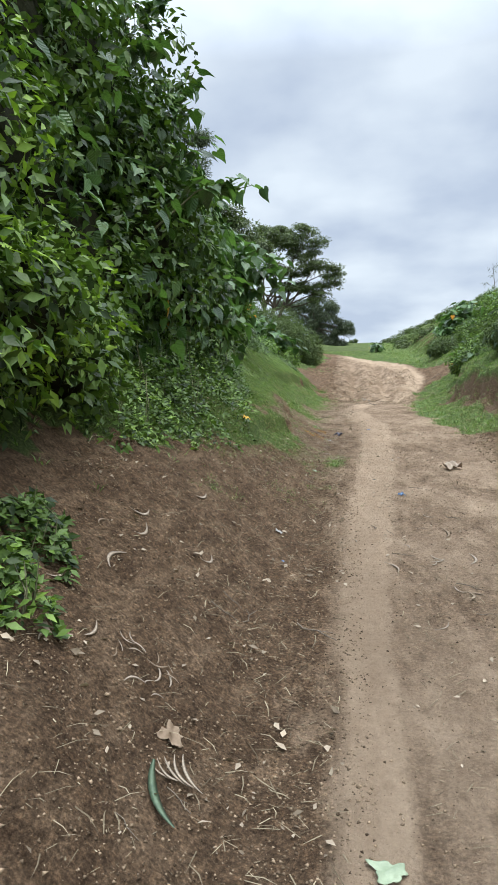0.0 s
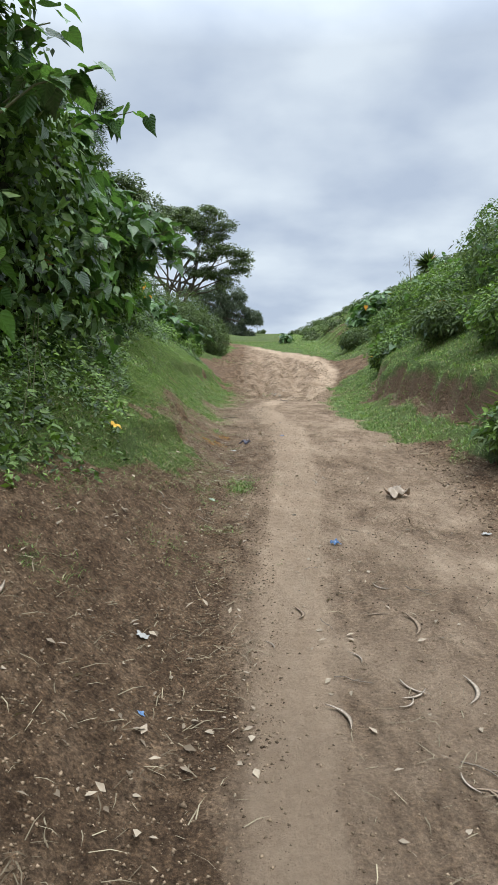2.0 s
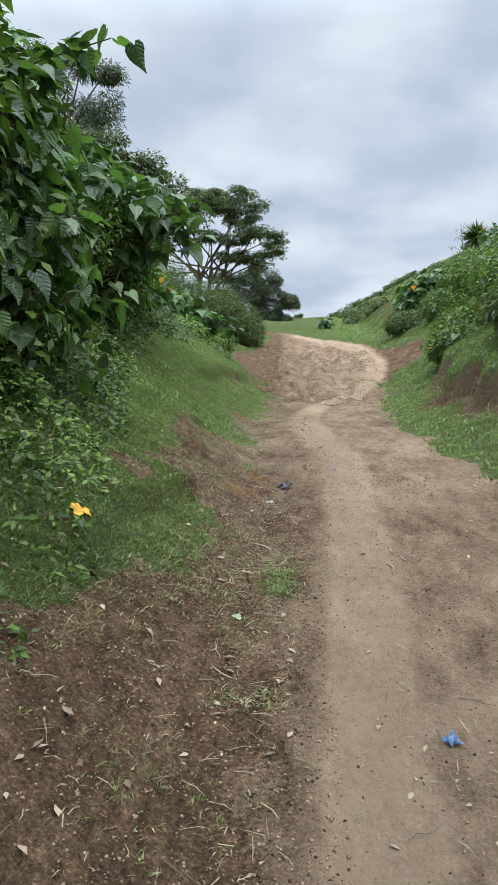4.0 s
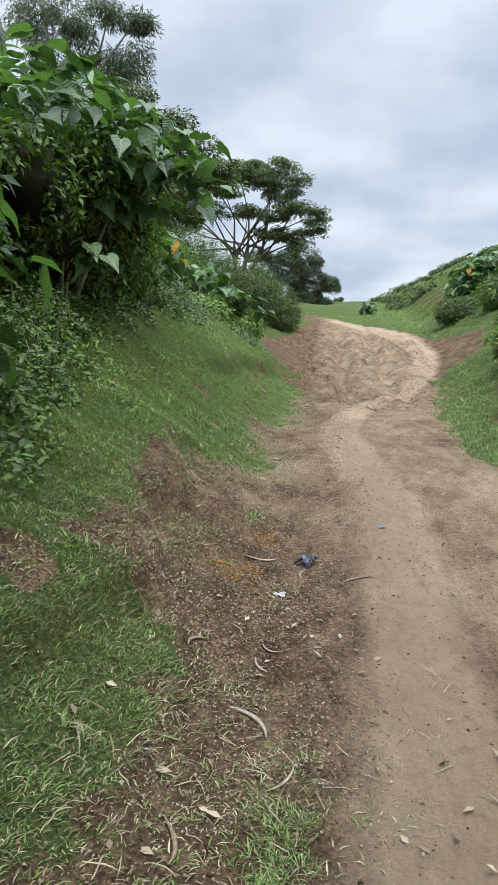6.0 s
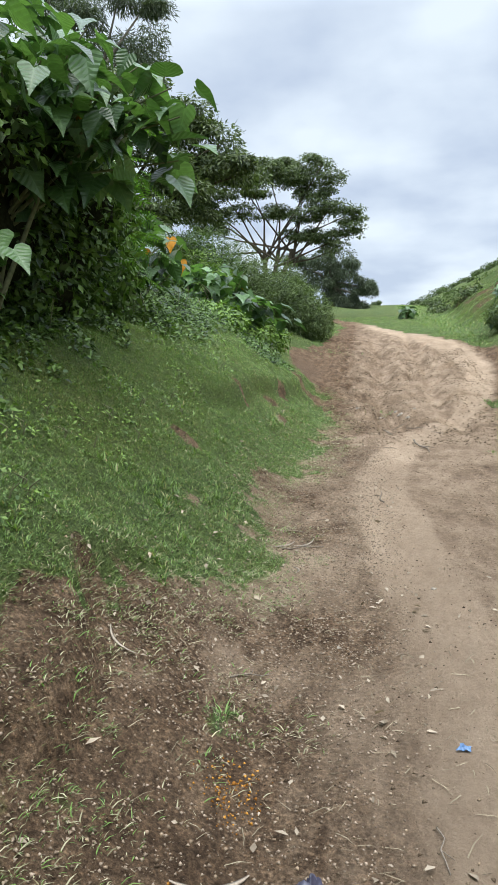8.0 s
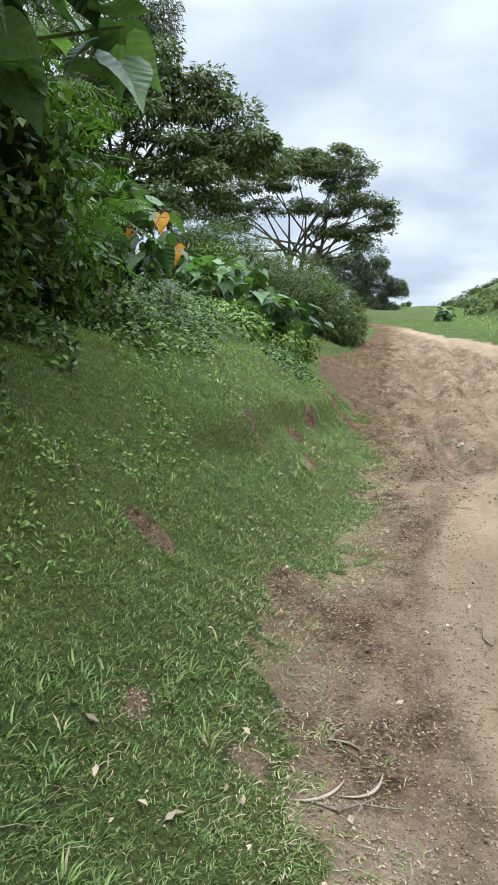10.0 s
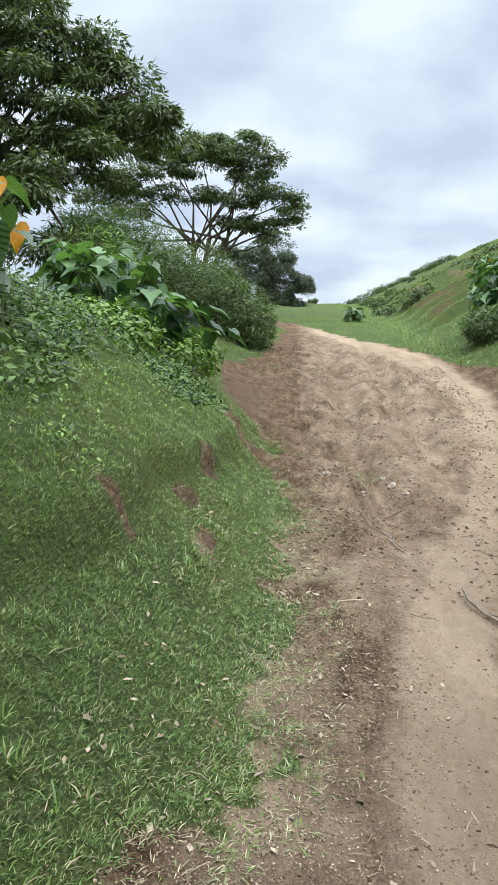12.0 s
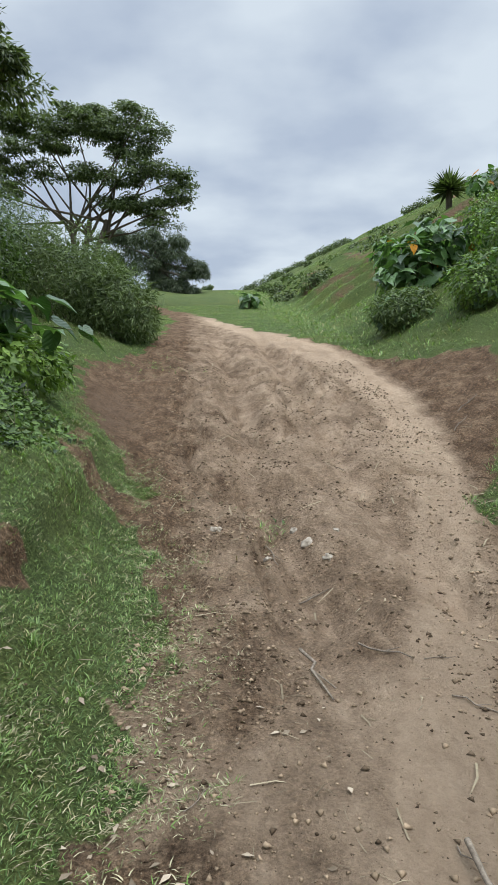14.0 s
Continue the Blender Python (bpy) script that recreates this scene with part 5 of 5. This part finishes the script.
for k, (x, y, turn, size) in enumerate(TWIG_ROWS + TWIG_RUTS):
    ob = new("twig", TWIGS[k % 4])
    ob.matrix_world = lying(x, y, turn, size)
    tagged(ob, "crooked bleached dry twig lying on the track", "twig", "twigs on the track")


def crumpled(name, size, mat, seed, rough=0.35, n=18):
    """A crumpled sheet with thickness."""
    rng = np.random.default_rng(seed)
    g = np.linspace(-0.5, 0.5, n)
    x, y = np.meshgrid(g, g)
    x, y = x.ravel(), y.ravel()
    ph = rng.uniform(0, 6, 6)
    z = rough * (0.11 * np.sin(x * 8 + ph[0] + 3 * y) + 0.09 * np.sin(y * 12 + ph[1] - 5 * x) + 0.07 * np.abs(np.sin(19 * x + 15 * y + ph[2])) + 0.06 * np.abs(np.sin(23 * y - 11 * x + ph[5])))
    edge = 1 + 0.22 * np.sin(np.arctan2(y, x) * 3 + ph[3]) + 0.12 * np.sin(np.arctan2(y, x) * 7 + ph[4])
    z = z - z.min()
    top = np.stack([x * edge * (1 - rough * 0.3), y * edge * 0.8, z + 0.02], 1)
    low = top - np.array([0, 0, 0.015])
    i = np.arange(n * n).reshape(n, n)
    q = np.stack([i[:-1, :-1], i[:-1, 1:], i[1:, 1:], i[1:, :-1]], -1).reshape(-1, 4)
    m = n * n
    rim = list(i[0, :]) + list(i[1:, -1]) + list(i[-1, -2::-1]) + list(i[-2:0:-1, 0])
    side = [(a, a + m, b + m, b) for a, b in zip(rim, rim[1:] + rim[:1])]
    return mesh_from(name, np.concatenate([top, low]) * size, np.concatenate([q, q[:, ::-1] + m, np.array(side)]), mat)


BLUE = plain("blue_plastic", (0.05, 0.12, 0.26), (0.14, 0.25, 0.42), 40, 0.4, 0.5, 0.1)
BAG = plain("dark_plastic", (0.02, 0.02, 0.035), (0.09, 0.085, 0.13), 30, 0.3, 0.6, 0.2)
PAPER = plain("dirty_paper", (0.3, 0.29, 0.27), (0.52, 0.51, 0.48), 30, 0.8, 0.2, 0.1)
YELLOW = plain("yellow_leaf", (0.55, 0.3, 0.03), (0.8, 0.5, 0.06), 18, 0.6, 0.3, 0.15)
FRESH = plain("fresh_leaf", (0.2, 0.26, 0.16), (0.36, 0.42, 0.29), 18, 0.5, 0.4, 0.15)
STONE = plain("pale_stone", (0.18, 0.145, 0.105), (0.5, 0.44, 0.36), 14, 0.9, 0.15, 0.4)
for name, x, y, size, mat, seed, rough, label, cat in (
        ("plastic_scrap", 0.51, 7.0, 0.065, BLUE, 1, 0.9, "torn scrap of blue plastic on the path", "litter"),
        ("plastic_scrap", 0.33, 11.21, 0.045, BLUE, 2, 0.5, "small scrap of blue plastic in the dust", "litter"),
        ("plastic_scrap", -0.42, 4.88, 0.03, BLUE, 3, 0.3, "narrow strip of blue plastic on the bank", "litter"),
        ("plastic_bag", -0.11, 10.52, 0.12, BAG, 4, 0.9, "crumpled dark plastic bag on the ground", "litter"),
        ("paper_scrap", -0.23, 10.12, 0.055, PAPER, 5, 0.3, "small scrap of white paper on gravel", "litter"),
        ("paper_scrap", 1.55, 7.24, 0.06, PAPER, 6, 0.5, "scrap of white paper beside the track", "litter"),
        ("paper_scrap", -0.5, 5.41, 0.06, PAPER, 7, 0.5, "small white scrap on dark soil", "litter"),
        ("dry_leaf", 1.13, 8.22, 0.2, PALE_LEAF, 8, 0.9, "large crumpled pale brown dry leaf", "leaf"),
        ("fallen_leaf", -1.08, 7.85, 0.1, YELLOW, 9, 0.35, "fallen yellow leaf on the grassy bank", "leaf"),
        ("fallen_leaf", 0.12, 2.19, 0.1, FRESH, 10, 0.25, "fallen pale green leaf on the earth", "leaf"),
        ("fallen_leaf", -0.34, 8.02, 0.05, FRESH, 11, 0.25, "small fallen green leaf on soil", "leaf"),
        ("dry_leaf", -0.62, 2.55, 0.1, BROWN_LEAF, 12, 0.4, "crumpled brown leaf on the bank", "leaf"),
        ("dry_leaf", -1.5, 11.6, 0.07, BROWN_LEAF, 13, 0.4, "fallen brown leaf on the turf", "leaf")):
    ob = new(name, crumpled(name, size, mat, seed, rough))
    ob.matrix_world = lying(x, y, 37 * seed, 1.0, 0.004)
    tagged(ob, label, cat)


def pebble(name, size, seed, mat):
    bm = bmesh.new()
    bmesh.ops.create_icosphere(bm, subdivisions=3, radius=0.5)
    for v in bm.verts:
        v.co *= 1 + 0.7 * noise.noise(v.co * 2.6 + Vector((seed * 3.1, 0, 0))) + 0.25 * noise.noise(v.co * 7)
        v.co.z *= 0.6
        v.co *= size
    me = bpy.data.meshes.new(name)
    bm.to_mesh(me)
    bm.free()
    me.shade_smooth()
    me.materials.append(mat)
    return me


for k, (x, y, size) in enumerate(((0.51, 20.14, 0.2), (0.6, 19.85, 0.12), (-0.13, 20.26, 0.16), (0.28, 7.68, 0.06), (0.44, 20.4, 0.12), (0.2, 19.9, 0.1), (-0.18, 9.95, 0.05), (-0.1, 11.9, 0.04), (0.7, 20.1, 0.08), (0.35, 12.6, 0.05))):
    ob = new("stone", pebble("stone", size, k, STONE))
    ob.matrix_world = lying(x, y, 40 * k, 0.5, size * 0.02)
    tagged(ob, "pale weathered stone half sunk in the earth", "stone", "stones on the track")

# wilted plants thrown on the bank
wilt = new("wilted_plant")
tagged(wilt, "wilted bunch of pale curled leaves on the bank", "plant")
for k in range(15):
    ob = new("leaf", SICKLES[k % 4])
    dx, dy = 0.2 * (lattice(k, 1, 7) - 0.5), 0.24 * (lattice(k, 2, 8) - 0.5)
    ob.matrix_world = lying(-0.78 + dx, 2.79 + dy, 360 * lattice(k, 3, 9), 0.05 + 0.06 * lattice(k, 4, 3), 0.012 + 0.02 * lattice(k, 5, 4), 40 * (lattice(k, 6, 5) - 0.5))
    ob.parent = wilt
cut = new("cut_plant")
tagged(cut, "uprooted plant with one green blade and dry leaves", "plant")
GREEN_BLADE = sickle("blade", 0.1, 0.06, 0.1, plain("dull_green_blade", (0.05, 0.085, 0.05), (0.13, 0.18, 0.11), 12, 0.5, 0.4, 0.2))
ob = new("blade", GREEN_BLADE)
ob.matrix_world = lying(-0.58, 2.22, -55, 0.27, 0.02, 15)
ob.parent = cut
tagged(ob, "long dull green blade")
for k in range(5):
    ob = new("dry_blade", SICKLES[k % 2])
    ob.matrix_world = lying(-0.6 + 0.02 * k, 2.34 + 0.015 * k, 10 - 14 * k, 0.1 + 0.015 * k, 0.012 + 0.004 * k)
    ob.parent = cut
